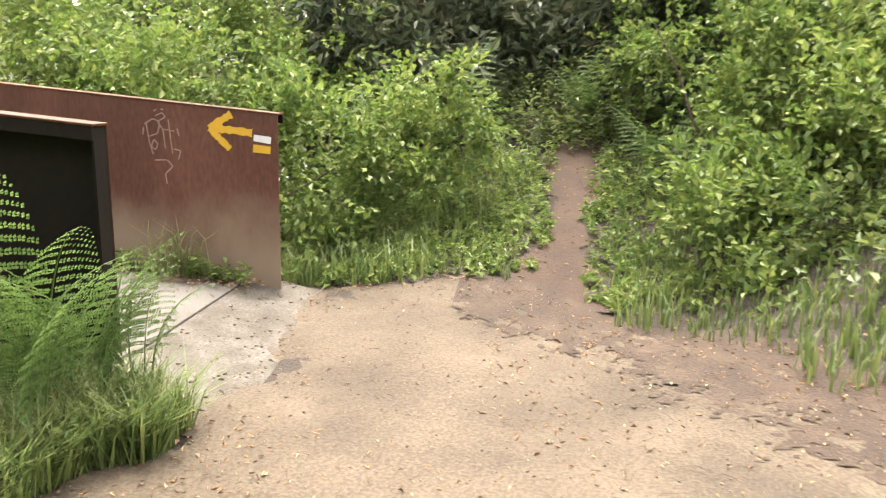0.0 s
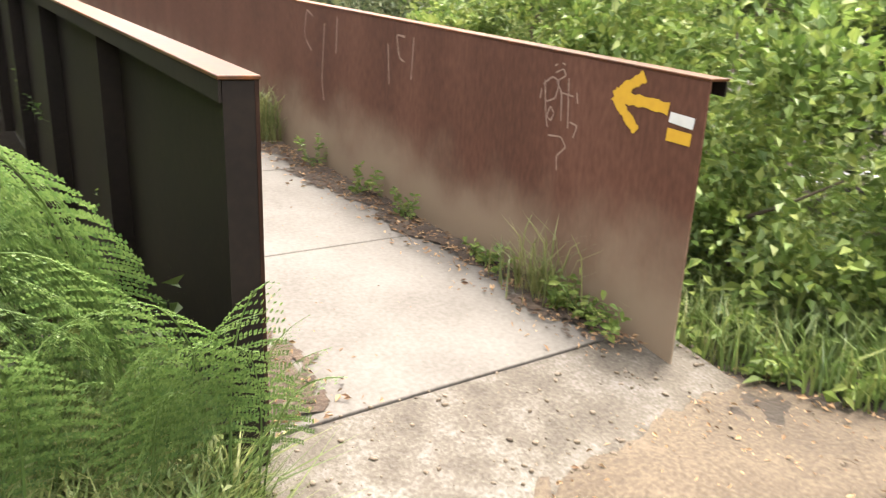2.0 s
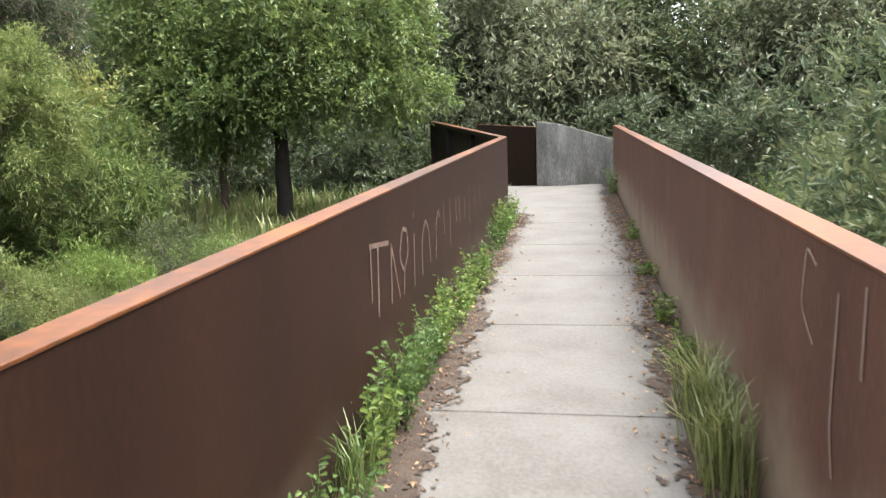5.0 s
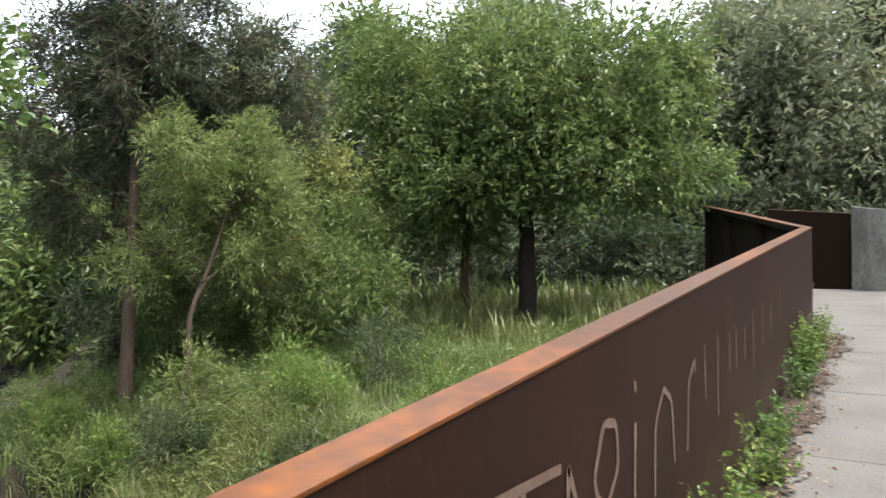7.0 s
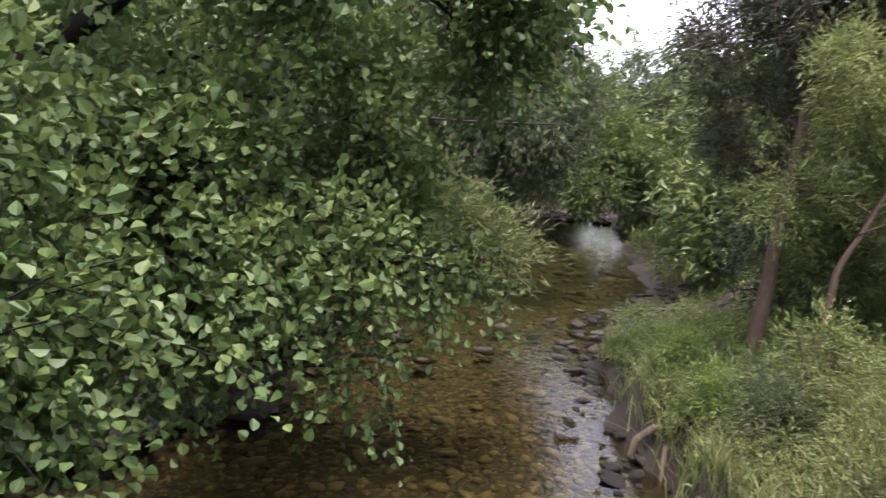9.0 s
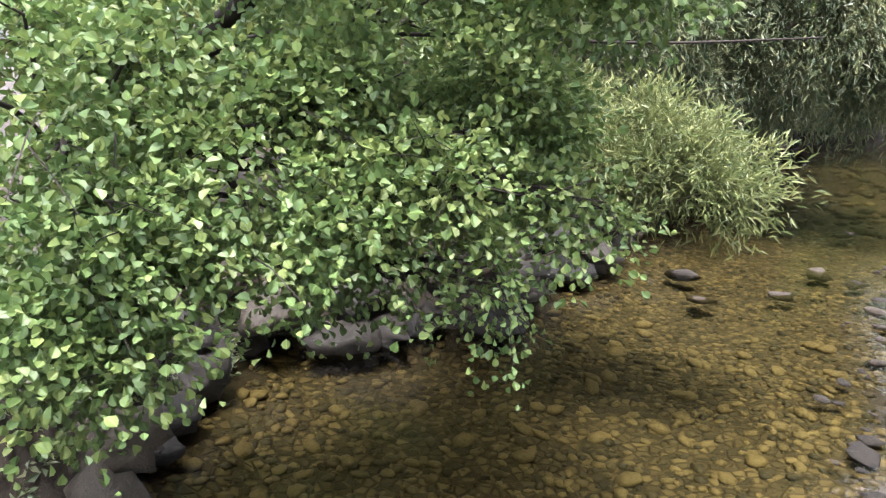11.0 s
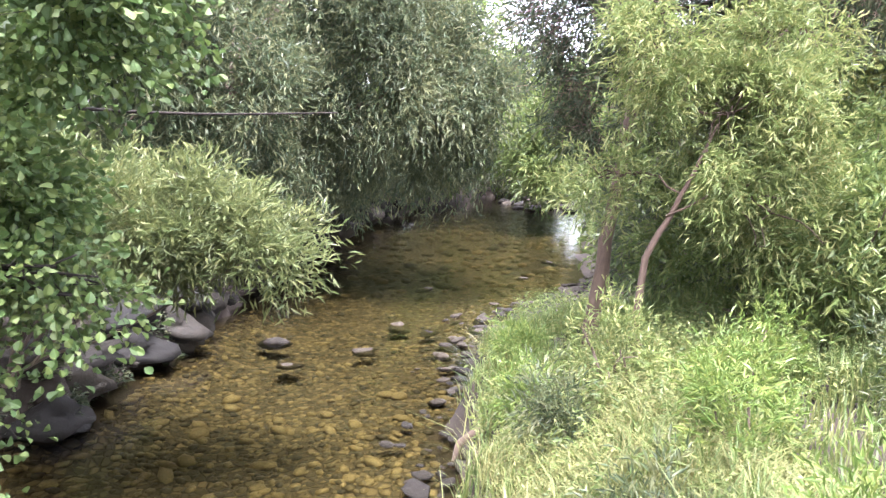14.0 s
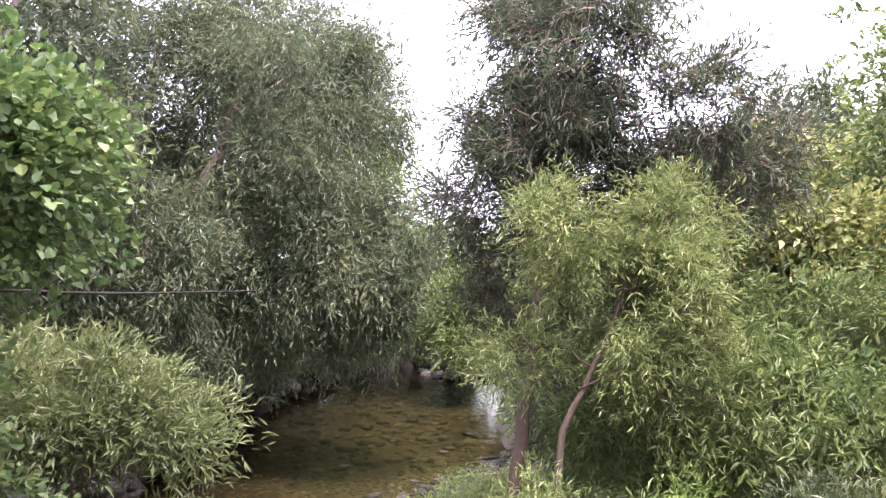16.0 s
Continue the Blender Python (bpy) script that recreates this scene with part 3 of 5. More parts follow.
# ---- trees and shrubs, near bank downstream to upstream ----
AL = (0.058, 0.84)
tree("alder", "broad-leaved alder leaning out over the stream", (-0.6, 2.6, -0.3), [(-0.6, 3.2, 1.0), (-0.7, 4.2, 2.0), (-0.9, 5.4, 3.0), (-1.0, 6.0, 4.2)], 0.11,
     [(-0.3, 5.2, 1.5, 1.1, 1.0, 0.9), (-1.2, 5.9, 1.6, 1.0, 0.9, 0.9), (-1.9, 6.1, 1.6, 0.75, 0.7, 0.65), (-0.9, 6.6, 3.1, 0.85, 0.8, 0.55), (-1.2, 7.2, 3.0, 0.6, 0.55, 0.4), (-0.5, 5.2, 3.3, 0.9, 0.8, 0.6), (-2.2, 5.6, 2.4, 1.0, 1.1, 0.9), (0.6, 4.6, 1.6, 0.9, 0.8, 1.0), (0.7, 4.9, 0.95, 0.6, 0.55, 0.6), (-0.95, 6.5, 0.75, 0.25, 0.25, 0.4), (-1.3, 6.9, 1.35, 0.35, 0.3, 0.35)],
     5000, 11, AL, (M_DARKBARK, M_ALDER), twig=0.4, shape="round", twigs=500)
shrub("willow_shrub", "grey-green narrow-leaved shrub hanging over the water", [(-4.2, 6.0, 1.35, 1.2, 0.9, 0.6), (-4.2, 7.0, 1.3, 0.9, 0.75, 0.5), (-4.0, 7.75, 1.1, 0.5, 0.5, 0.32), (-4.5, 5.2, 1.2, 0.9, 0.7, 0.6)], 2200, 12, (0.12, 0.2), M_WILLOW, -0.6, twig=0.4, foot=(-4.8, 4.9, -0.5))
AC = (0.13, 0.17)
tree("acacia", "large drooping grey-green tree over the stream", (-14, 4.5, 0.2), [(-14, 5.5, 3), (-14.5, 7, 6), (-15, 7.5, 9)], 0.25,
     [(-15, 8.9, 4.3, 2.6, 2.7, 3.3), (-14.3, 10.6, 3.4, 1.5, 1.4, 2.0), (-12, 6.0, 3.2, 2.2, 1.6, 2.4), (-16, 8.0, 8.0, 3.5, 3.2, 3.0), (-10.5, 4.2, 3.8, 2.0, 1.8, 2.5)], 13500, 11, (0.18, 0.22), (M_BARK, M_ACACIA), twig=0.6, droop=0.6)
tree("acacia", "tall dark tree on the stony bank", (-20, 3.5, 0.3), [(-20, 4, 5), (-20, 4.5, 11)], 0.3,
     [(-20, 4.7, 10, 4.5, 4, 4), (-22, 9.3, 8.5, 3.2, 2.8, 3.2), (-23, 9, 10.5, 3, 3, 3.5), (-18, 2, 6, 3.5, 3, 4)], 6000, 9, (0.25, 0.22), (M_BARK, M_DARK), twig=0.8, droop=0.5)
tree("acacia", "yellow-green tree beyond the bend of the stream", (-34, 8, 0.3), [(-34, 9, 3), (-33, 11, 8)], 0.25,
     [(-36, 13, 4.5, 3.2, 3, 3), (-32, 11.5, 8, 3.5, 3.2, 3), (-30, 9, 5, 3, 3, 3)], 2200, 8, (0.4, 0.25), (M_BARK, M_LIGHT), twig=0.9, droop=0.4)

for x, y, z, r, mat in ((-37, 18.5, 4.6, 3.4, M_LIGHT), (-39, 15.5, 5.0, 3.0, M_ACACIA), (-36, 21.5, 6.0, 3.6, M_ACACIA), (-30, 17.5, 3.4, 2.4, M_BUSH)):
    tree("acacia", "yellow-green tree closing the view up the stream", (x, y + 1.5, 0.5), [(x, y + 1, z * 0.6), (x, y, z + r * 0.4)], 0.2,
         [(x, y, z, r, r, r), (x + 0.6 * r, y - 0.3 * r, z - 0.6 * r, r * 0.6, r * 0.6, r * 0.6), (x, y + 0.6 * r, z - 0.4 * r, r * 0.7, r * 0.7, r * 0.6)], 1700, 9, (0.36, 0.25), (M_BARK, mat), twig=0.8, droop=0.4, group="far trees")

for x, y, z, r in ((-20, 7.6, 1.6, 1.3), (-25, 8.3, 1.7, 1.5), (-30, 9.9, 1.9, 1.6), (-35, 11.6, 2.0, 1.8), (-41, 14.2, 2.2, 2.0), (-47, 16.6, 2.0, 2.2), (-53, 20.0, 2.2, 2.4)):
    shrub("bush", "dark drooping bush over the boulders upstream", [(x, y, z, r * 1.6, r, r), (x - 1.5, y - 0.3, z + 1.4, r * 1.5, r, r)], 1100, 9, (0.24, 0.25), M_ACACIA, -0.2, twig=0.6, droop=0.6)

# ---- far bank ----
tree("wattle_tree", "dark thin-trunked tree with bare brown twigs", (-4.7, 11.25, 0.1), [(-4.78, 11.4, 1.2), (-5.1, 11.75, 3.2), (-5.35, 12.1, 5.4), (-5.45, 12.2, 7.4)], 0.085,
     [(-4.9, 12.1, 5.3, 1.4, 1.3, 1.2), (-4.9, 13.2, 4.75, 1.1, 1.1, 0.8), (-5.9, 11.4, 3.9, 1.0, 0.9, 0.8), (-4.9, 11.9, 6.7, 1.1, 1.1, 1.0), (-6.0, 11.6, 4.8, 1.0, 1.0, 0.9), (-5.4, 12.0, 7.6, 0.9, 0.9, 0.8), (-6.0, 11.8, 2.9, 1.1, 1.0, 0.8), (-5.4, 12.7, 3.5, 1.1, 1.1, 0.9), (-5.0, 13.6, 3.9, 1.0, 1.0, 0.8), (-4.9, 11.7, 4.2, 0.9, 0.8, 0.7), (-4.6, 14.0, 4.5, 0.9, 0.9, 0.75)], 5200, 10, (0.14, 0.17), (M_BARK_TAN, M_DARK), twig=0.4, twigs=5200, twig_mat=M_TWIG)
tree("acacia", "slender young tree with feathery light green leaves", (-3.6, 11.3, 0.1), [(-3.6, 11.4, 1.2), (-3.6, 11.8, 2.0), (-3.6, 12.0, 2.5)], 0.04,
     [(-3.6, 12.1, 2.6, 0.8, 0.8, 0.7), (-4.0, 11.1, 1.9, 0.4, 0.4, 0.4), (-3.4, 12.6, 1.8, 0.8, 0.75, 0.6), (-3.7, 11.4, 3.2, 0.5, 0.5, 0.6), (-3.7, 12.6, 3.4, 0.6, 0.6, 0.6)], 2000, 12, (0.1, 0.17), (M_BARK_TAN, M_FEATHER), twig=0.3)
shrub("shrub", "dark shrub in the shade behind the meadow", [(-6.5, 16.5, 1.4, 1.5, 1.3, 1.2), (-8.5, 15.0, 1.3, 1.4, 1.2, 1.2), (-7.5, 13.4, 1.2, 1.1, 1.0, 1.1)], 1800, 9, (0.15, 0.3), M_DARK, 0.3, twig=0.4)
for sx, sy, sr in ((-3, 24, 1.7), (1, 25, 1.6), (5, 25, 1.8), (9, 22, 2.0), (-7, 23, 1.8), (-12, 22, 1.8), (12, 17, 1.8)):
    shrub("shrub", "low dark shrub at the back of the meadow", [(sx, sy, 1.0 + 0.5 * sr, sr * 1.3, sr, sr * 0.9), (sx + sr, sy - 0.4, 1.5, sr * 0.8, sr * 0.8, sr * 0.7)], 900, 9, (0.22, 0.35), M_DARK, 1.0, twig=0.5)
shrub("shrub", "dense grey-green shrub at the edge of the meadow", [(-3.3, 13.6, 1.6, 0.9, 0.9, 0.9), (-4.3, 14.2, 2.0, 1.1, 1.1, 1.2), (-5.2, 15.1, 1.6, 1.4, 1.2, 1.2), (-5.3, 12.9, 1.6, 1.1, 1.0, 1.2)], 2600, 10, (0.13, 0.25), M_BUSH, 0.1, twig=0.35)
tree("maple", "bright yellow-green broadleaf tree", (-9.5, 19, 0.6), [(-9.5, 19, 2.5), (-9.4, 18.8, 5)], 0.14,
     [(-9.3, 19.0, 4.6, 1.9, 1.9, 1.6), (-10.4, 18.6, 3.4, 2.0, 1.9, 1.8), (-8.0, 19.6, 3.2, 1.6, 1.6, 1.6)], 3200, 9, (0.18, 0.6), (M_BARK, M_MAPLE), twig=0.5)
tree("oak", "spreading dark green tree standing in the meadow", (-1.8, 17.5, 0.55), [(-1.8, 17.5, 2.2), (-1.9, 17.8, 4), (-2.0, 18, 6.5)], 0.17,
     [(-2.0, 18.0, 5.0, 2.6, 2.4, 2.2), (-2.9, 17.0, 3.3, 1.6, 1.5, 1.1), (-0.2, 17.8, 3.5, 1.7, 1.6, 1.1), (-4.3, 17.6, 5.4, 1.8, 1.8, 1.7), (-0.5, 18.3, 5.0, 1.7, 1.7, 1.4)], 6800, 10, (0.13, 0.42), (M_DARKBARK, M_BUSH), twig=0.45)
tree("oak", "slimmer tree beside the spreading tree", (-3.25, 17.7, 0.5), [(-3.2, 17.7, 2.2), (-3.3, 17.9, 4.2)], 0.1,
     [(-3.6, 17.8, 3.6, 1.4, 1.4, 1.2), (-3.2, 18.0, 5.0, 1.3, 1.3, 1.2)], 1200, 10, (0.14, 0.4), (M_BARK_TAN, M_BUSH), twig=0.5)
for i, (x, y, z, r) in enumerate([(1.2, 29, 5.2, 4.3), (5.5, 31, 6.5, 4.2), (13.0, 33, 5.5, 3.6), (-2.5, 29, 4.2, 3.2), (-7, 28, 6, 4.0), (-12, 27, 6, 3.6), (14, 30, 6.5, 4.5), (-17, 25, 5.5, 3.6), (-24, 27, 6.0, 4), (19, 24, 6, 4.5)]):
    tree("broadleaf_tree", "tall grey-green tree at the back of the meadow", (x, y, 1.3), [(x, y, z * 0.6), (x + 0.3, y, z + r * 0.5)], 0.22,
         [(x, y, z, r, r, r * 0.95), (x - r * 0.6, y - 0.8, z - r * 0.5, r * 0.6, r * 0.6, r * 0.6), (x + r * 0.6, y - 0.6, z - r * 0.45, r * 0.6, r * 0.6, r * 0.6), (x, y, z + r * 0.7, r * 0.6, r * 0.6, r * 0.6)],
         7000, 9, (0.24, 0.36), (M_BARK, (M_FAR_HAZE, M_ACACIA)[i % 2]), twig=0.9, group="trees behind the meadow")

# ---- hedge and wooded slope beside the start ----
HB = (0.075, 0.6)
for lab, blobs, n, mat, g in (
        ("leafy bramble hedge behind the steel parapet", [(6.2, 2.2, 0.8, 0.75, 0.8, 0.8), (6.4, 3.4, 1.0, 0.9, 1.2, 1.0), (7.0, 1.3, 0.9, 0.9, 0.8, 0.9), (6.6, 4.9, 1.0, 1.0, 1.2, 0.9)], 2600, M_LIGHT, 0.0),
        ("tall light green shrub behind the hedge", [(8.2, 4.3, 1.7, 1.4, 1.4, 1.4), (7.8, 5.9, 1.6, 1.3, 1.4, 1.3), (8.8, 2.6, 1.8, 1.3, 1.2, 1.4)], 2600, M_LIGHT, 0.2),
        ("dense shrubs on the wooded slope", [(7.0, -1.9, 1.6, 1.2, 1.1, 1.2), (5.9, -2.2, 0.9, 0.9, 0.9, 0.8), (8.8, -1.3, 1.8, 1.3, 0.9, 1.3), (5.5, -1.2, 0.6, 0.6, 0.5, 0.5)], 2800, M_LIGHT, 0.3),
        ("dark undergrowth on the slope above the path", [(4.9, -2.1, 0.5, 0.8, 0.7, 0.5), (6.3, -3.6, 1.9, 1.4, 1.2, 1.6), (4.4, -3.4, 1.3, 1.3, 1.1, 1.2)], 2400, M_BUSH, 0.3)):
    shrub("shrub", lab, blobs, n, 9, HB, mat, g, twig=0.3)
for x, y, z, r, mat in ((13.5, 1.5, 3.4, 2.4, M_DARK), (11, -2.5, 4.0, 2.6, M_DARK), (12, 6, 4.0, 3.0, M_BUSH), (9.5, -4, 4.2, 2.6, M_DARK), (17, -1, 5, 3.5, M_DARK), (13.2, -0.6, 1.9, 1.3, M_DARK), (15, 0.3, 2.6, 1.8, M_BUSH), (10, 1.8, 2.6, 1.5, M_DARK), (16, 5, 5, 3.5, M_DARK), (13, 12, 4.5, 3, M_BUSH), (16, 18, 5, 3.5, M_BUSH)):
    tree("broadleaf_tree", "dark woodland tree above the trail", (x, y, float(land(x, y))), [(x, y, z * 0.7), (x, y, z + r * 0.6)], 0.16,
         [(x, y, z, r, r, r), (x - 0.5 * r, y, z - r * 0.8, r * 0.7, r * 0.7, r * 0.7), (x, y + 0.6 * r, z - r * 0.5, r * 0.7, r * 0.7, r * 0.7)], 1900, 9, (0.17, 0.4), (M_BARK, mat), twig=0.5, group="woodland trees")
shrub("shrub", "grey-green shrub outside the parapet", [(6.5, 8.5, 1.0, 1.0, 1.2, 1.1), (6.7, 7.2, 1.3, 0.9, 1.0, 0.9), (7.6, 10.5, 1.2, 1.3, 1.3, 1.1), (8.4, 13.1, 1.6, 1.6, 1.6, 1.5)], 2600, 9, (0.12, 0.3), M_ACACIA, -0.3, twig=0.35)


def grass(name, label, n, x0, x1, y0, y1, keep, height, mat, lean=0.4, width=0.007):
    x, y = rng.uniform(x0, x1, n), rng.uniform(y0, y1, n)
    ok = keep(x, y)
    x, y = x[ok], y[ok]
    n = len(x)
    h = height * (0.45 + 0.8 * rng.random(n)) * (0.7 + 0.5 * (wave(x, y, 1.7) > 0))
    th = rng.uniform(0, 2 * np.pi, n)
    side = np.stack([-np.sin(th), np.cos(th), np.zeros(n)], -1) * (width * (0.6 + 0.8 * rng.random(n)))[:, None]
    fwd = np.stack([np.cos(th), np.sin(th), np.zeros(n)], -1) * (lean * h * (0.3 + rng.random(n)))[:, None]
    b = np.stack([x, y, land(x, y) - 0.01], -1)
    up = np.array([0, 0, 1.0]) * h[:, None]
    v = np.stack([b - side, b + side, b + fwd * 0.3 + up * 0.6 + side * 0.8, b + fwd * 0.3 + up * 0.6 - side * 0.8, b + fwd + up * 0.95], 1)
    i = np.arange(n)[:, None] * 5
    ob = put(name, mesh(name, v.reshape(-1, 3), [i + [0, 1, 2, 3], i + [3, 2, 4]], mat))
    return tagged(ob, label, "grass", kind="stuff")


dry = lambda x, y: (y < np.interp(x, XB, Y_NEAR) - 0.3) | (y > np.interp(x, XB, Y_FAR) + 0.25)
off_deck = lambda x, y: ((x < XL - 0.12) | (x > XR + 0.12) | (y < 1.4)) & ~((y > 18.4) & (np.abs(x - 6.9 - 0.16 * (y - 18.6)) < 1.0))
grass("grass", "short green grass beside the path", 30000, -2, 8, -4, 3, lambda x, y: (on_path(x, y) < -0.12 + 0.15 * wave(x, y, 5)) & dry(x, y) & off_deck(x, y) & ((x < 4.6) | (np.abs(y - np.interp(x, [5, 7, 12], [0.0, -0.15, -0.4])) > 0.36)), 0.2, M_GRASS)
grass("meadow_grass", "long meadow grass on the far bank", 34000, -9, 3, 9.5, 17, lambda x, y: dry(x, y) & off_deck(x, y), 0.32, M_GRASS, width=0.007)
grass("meadow_grass", "coarse grass at the back of the meadow", 22000, -40, 30, 18, 48, lambda x, y: dry(x, y) & off_deck(x, y), 0.7, M_GRASS, width=0.05)
grass("meadow_grass", "pale long grass in the sunny meadow", 26000, -16, 3.2, 15, 27, lambda x, y: dry(x, y) & off_deck(x, y) & ((x < 1.2) | (y < 18)), 0.5, M_DRYGRASS, width=0.018)

# ---- more woodland: banks, distance ----
for x, y, z, r, mat in ((-7.5, 2.6, 2.6, 1.9, M_BUSH), (-10, 0.5, 4.0, 2.6, M_DARK), (-5, 0.4, 3.4, 2.2, M_BUSH), (-15, 1.0, 4.5, 3.0, M_DARK), (-24, 4.0, 4.5, 3.2, M_ACACIA), (-29, 2.0, 7, 4.5, M_DARK), (-2.5, -1.0, 4.5, 2.4, M_BUSH), (-13, 2.5, 8.5, 3.2, M_DARK), (-9, 0.5, 8.0, 2.8, M_DARK)):
    tree("broadleaf_tree", "leafy woodland tree on the near bank", (x, y, float(land(x, y))), [(x, y + 0.2, z * 0.7), (x, y + 0.4, z + r * 0.5)], 0.15,
         [(x, y, z, r, r, r), (x + 0.5 * r, y + 0.4 * r, z - r * 0.6, r * 0.6, r * 0.6, r * 0.6), (x - 0.5 * r, y + 0.3 * r, z - r * 0.5, r * 0.6, r * 0.6, r * 0.6)], 1300, 9, (0.2, 0.4), (M_BARK, mat), twig=0.5, group="bank trees")
for x, y, z, r, mat in ((-48, 9, 6, 5, M_ACACIA), (-56, 17, 6, 5, M_LIGHT), (-50, 31, 6, 5, M_ACACIA), (-40, 27, 5, 4, M_BUSH), (-52, 20, 2.4, 2.6, M_ACACIA), (-31, 24, 4.5, 3.5, M_ACACIA), (-22, 20, 4.0, 3.0, M_BUSH), (-16, 18, 3.0, 2.4, M_ACACIA), (-13, 15.5, 2.2, 1.6, M_BUSH), (-70, 46, 6, 5, M_BUSH)):
    tree("broadleaf_tree", "far tree along the stream", (x, y, float(land(x, y))), [(x, y, z * 0.7), (x, y, z + r * 0.5)], 0.2,
         [(x, y, z, r, r, r), (x + 0.5 * r, y - 0.4 * r, z - r * 0.6, r * 0.6, r * 0.6, r * 0.6), (x + 0.4 * r, y + 0.5 * r, z - r * 0.5, r * 0.6, r * 0.6, r * 0.6)], 1300, 8, (0.1 + 0.09 * r, 0.4), (M_BARK, mat), twig=0.9, group="far trees")


def hill():
    xs, ys = np.linspace(-420, 260, 90), np.linspace(55, 330, 45)
    X, Y = np.meshgrid(xs, ys, indexing="ij")
    Z = 3 + 16 * smooth(55, 230, Y) * (1 + 0.35 * wave(X, Y, 0.02)) + 1.5 * wave(X, Y, 0.09)
    idx = np.arange(X.size).reshape(X.shape)
    f = np.stack([idx[:-1, :-1], idx[1:, :-1], idx[1:, 1:], idx[:-1, 1:]], -1).reshape(-1, 4)
    tagged(put("hill", mesh("hill", np.stack([X, Y, Z - 3], -1).reshape(-1, 3), f, M_SOIL, True)), "distant wooded hillside", "hill", kind="structure")
    n = 2600
    x, y = rng.uniform(-330, 120, n), 55 + 200 * rng.random(n) ** 1.4
    x = np.concatenate([x, rng.uniform(-150, -62, 900)])
    y = np.concatenate([y, rng.uniform(-25, 50, 900)])
    z = np.where(y > 55, 3 + 16 * smooth(55, 230, y) * (1 + 0.35 * wave(x, y, 0.02)), 1.0)
    r = rng.uniform(1.6, 3.2, len(x))
    k = 26
    d = unit(rng.normal(size=(len(x), k, 3)))
    d[..., 2] = np.abs(d[..., 2])
    c = np.stack([x, y, z - 1.5], -1)[:, None] + d * r[:, None, None] * [1, 1, 1.7] * (0.6 + 0.4 * rng.random((len(x), k, 1)))
    size = np.repeat(r, k) * 0.55
    p = c.reshape(-1, 3)
    ob = put("far_woods", leaf_mesh("far_woods", p, unit(d.reshape(-1, 3) + rng.normal(size=p.shape) * 0.6), size, size * 0.6, M_BUSH))
    tagged(ob, "distant grey-green woods", "woods", kind="stuff")


hill()


def herbs(name, label, n, x0, x1, y0, y1, keep, height, leaf, mat, per=9, shape="kite", droop=0.3):
    """Leafy ground plants: each a short stalk set with leaves."""
    x, y = rng.uniform(x0, x1, n), rng.uniform(y0, y1, n)
    ok = keep(x, y) & (wave(x, y, 1.1) + 0.6 * wave(x, y, 3.1) > -0.55)
    x, y = x[ok], y[ok]
    n = len(x)
    h = height * (0.4 + 0.9 * rng.random(n)) * (0.75 + 0.45 * wave(x, y, 0.9))
    s = np.linspace(0.15, 1, per)[None, :]
    lean = rng.normal(size=(n, 1, 2)) * 0.3
    th = rng.uniform(0, 2 * np.pi, (n, per))
    base = np.stack([x[:, None] + lean[..., 0] * s * h[:, None], y[:, None] + lean[..., 1] * s * h[:, None], land(x, y)[:, None] + s * h[:, None]], -1)
    along = np.stack([np.cos(th), np.sin(th), rng.normal(size=(n, per)) * 0.35 + 0.25 - droop * s], -1)
    size = (leaf[0] * (0.6 + 0.8 * rng.random((n, per))) * (1.15 - 0.55 * s)).ravel()
    ob = put(name, leaf_mesh(name, base.reshape(-1, 3), along.reshape(-1, 3), size, size * leaf[1], mat, shape))
    return tagged(ob, label, "plants", kind="stuff")


herbs("bank_plants", "dark plants covering the banks upstream", 6000, -48, -8, -2, 24, lambda x, y: dry(x, y) & ((y < 10) | (x < -16) | (y > np.interp(x, XB, Y_FAR) + 2.6)), 0.8, (0.22, 0.4), M_BUSH)
meadow = lambda x, y: dry(x, y) & off_deck(x, y)
herbs("meadow_plants", "green leafy plants crowding the far bank", 6500, -9, 3, 9.9, 15, meadow, 0.36, (0.075, 0.32), M_FEATHER)
herbs("meadow_plants", "darker weeds among the meadow grass", 5200, -12, 3, 10.0, 18, meadow, 0.42, (0.1, 0.3), M_BUSH)
herbs("bank_plants", "low leafy weeds beside the path", 2200, 5.0, 8, -3.5, 2.5, lambda x, y: (on_path(x, y) < -0.1) & meadow(x, y) & (np.abs(y - np.interp(x, [5, 7, 12], [0.0, -0.15, -0.4])) > np.interp(x, [5, 6.4, 7.0], [0.24, 0.14, 0.2])), 0.25, (0.07, 0.5), M_LIGHT)
herbs("bank_plants", "dark plants closing over the narrow trail", 1500, 7.0, 12, -1.2, 0.8, lambda x, y: x > 8.2, 0.55, (0.1, 0.4), M_BUSH)
herbs("bank_plants", "low leafy weeds beside the parapet", 1500, 0.8, 3.0, 1.7, 3.2, lambda x, y: (on_path(x, y) < -0.02) & dry(x, y), 0.25, (0.06, 0.5), M_GRASS)
herbs("bank_plants", "leafy undergrowth outside the steel parapet", 3200, 5.1, 12, 2, 19, meadow, 0.7, (0.12, 0.35), M_LIGHT)
herbs("bank_plants", "dark undergrowth between the boulders", 5200, -9, 2.5, 1.8, 6, lambda x, y: (y < np.interp(x, XB, Y_NEAR) - 0.02) & (on_path(x, y) < -0.3), 0.4, (0.09, 0.5), M_DARK)
herbs("bank_plants", "undergrowth on the stony near bank", 5200, -26, 3.0, -1, 8, lambda x, y: dry(x, y) & (on_path(x, y) < -0.4), 0.5, (0.1, 0.5), M_BUSH)
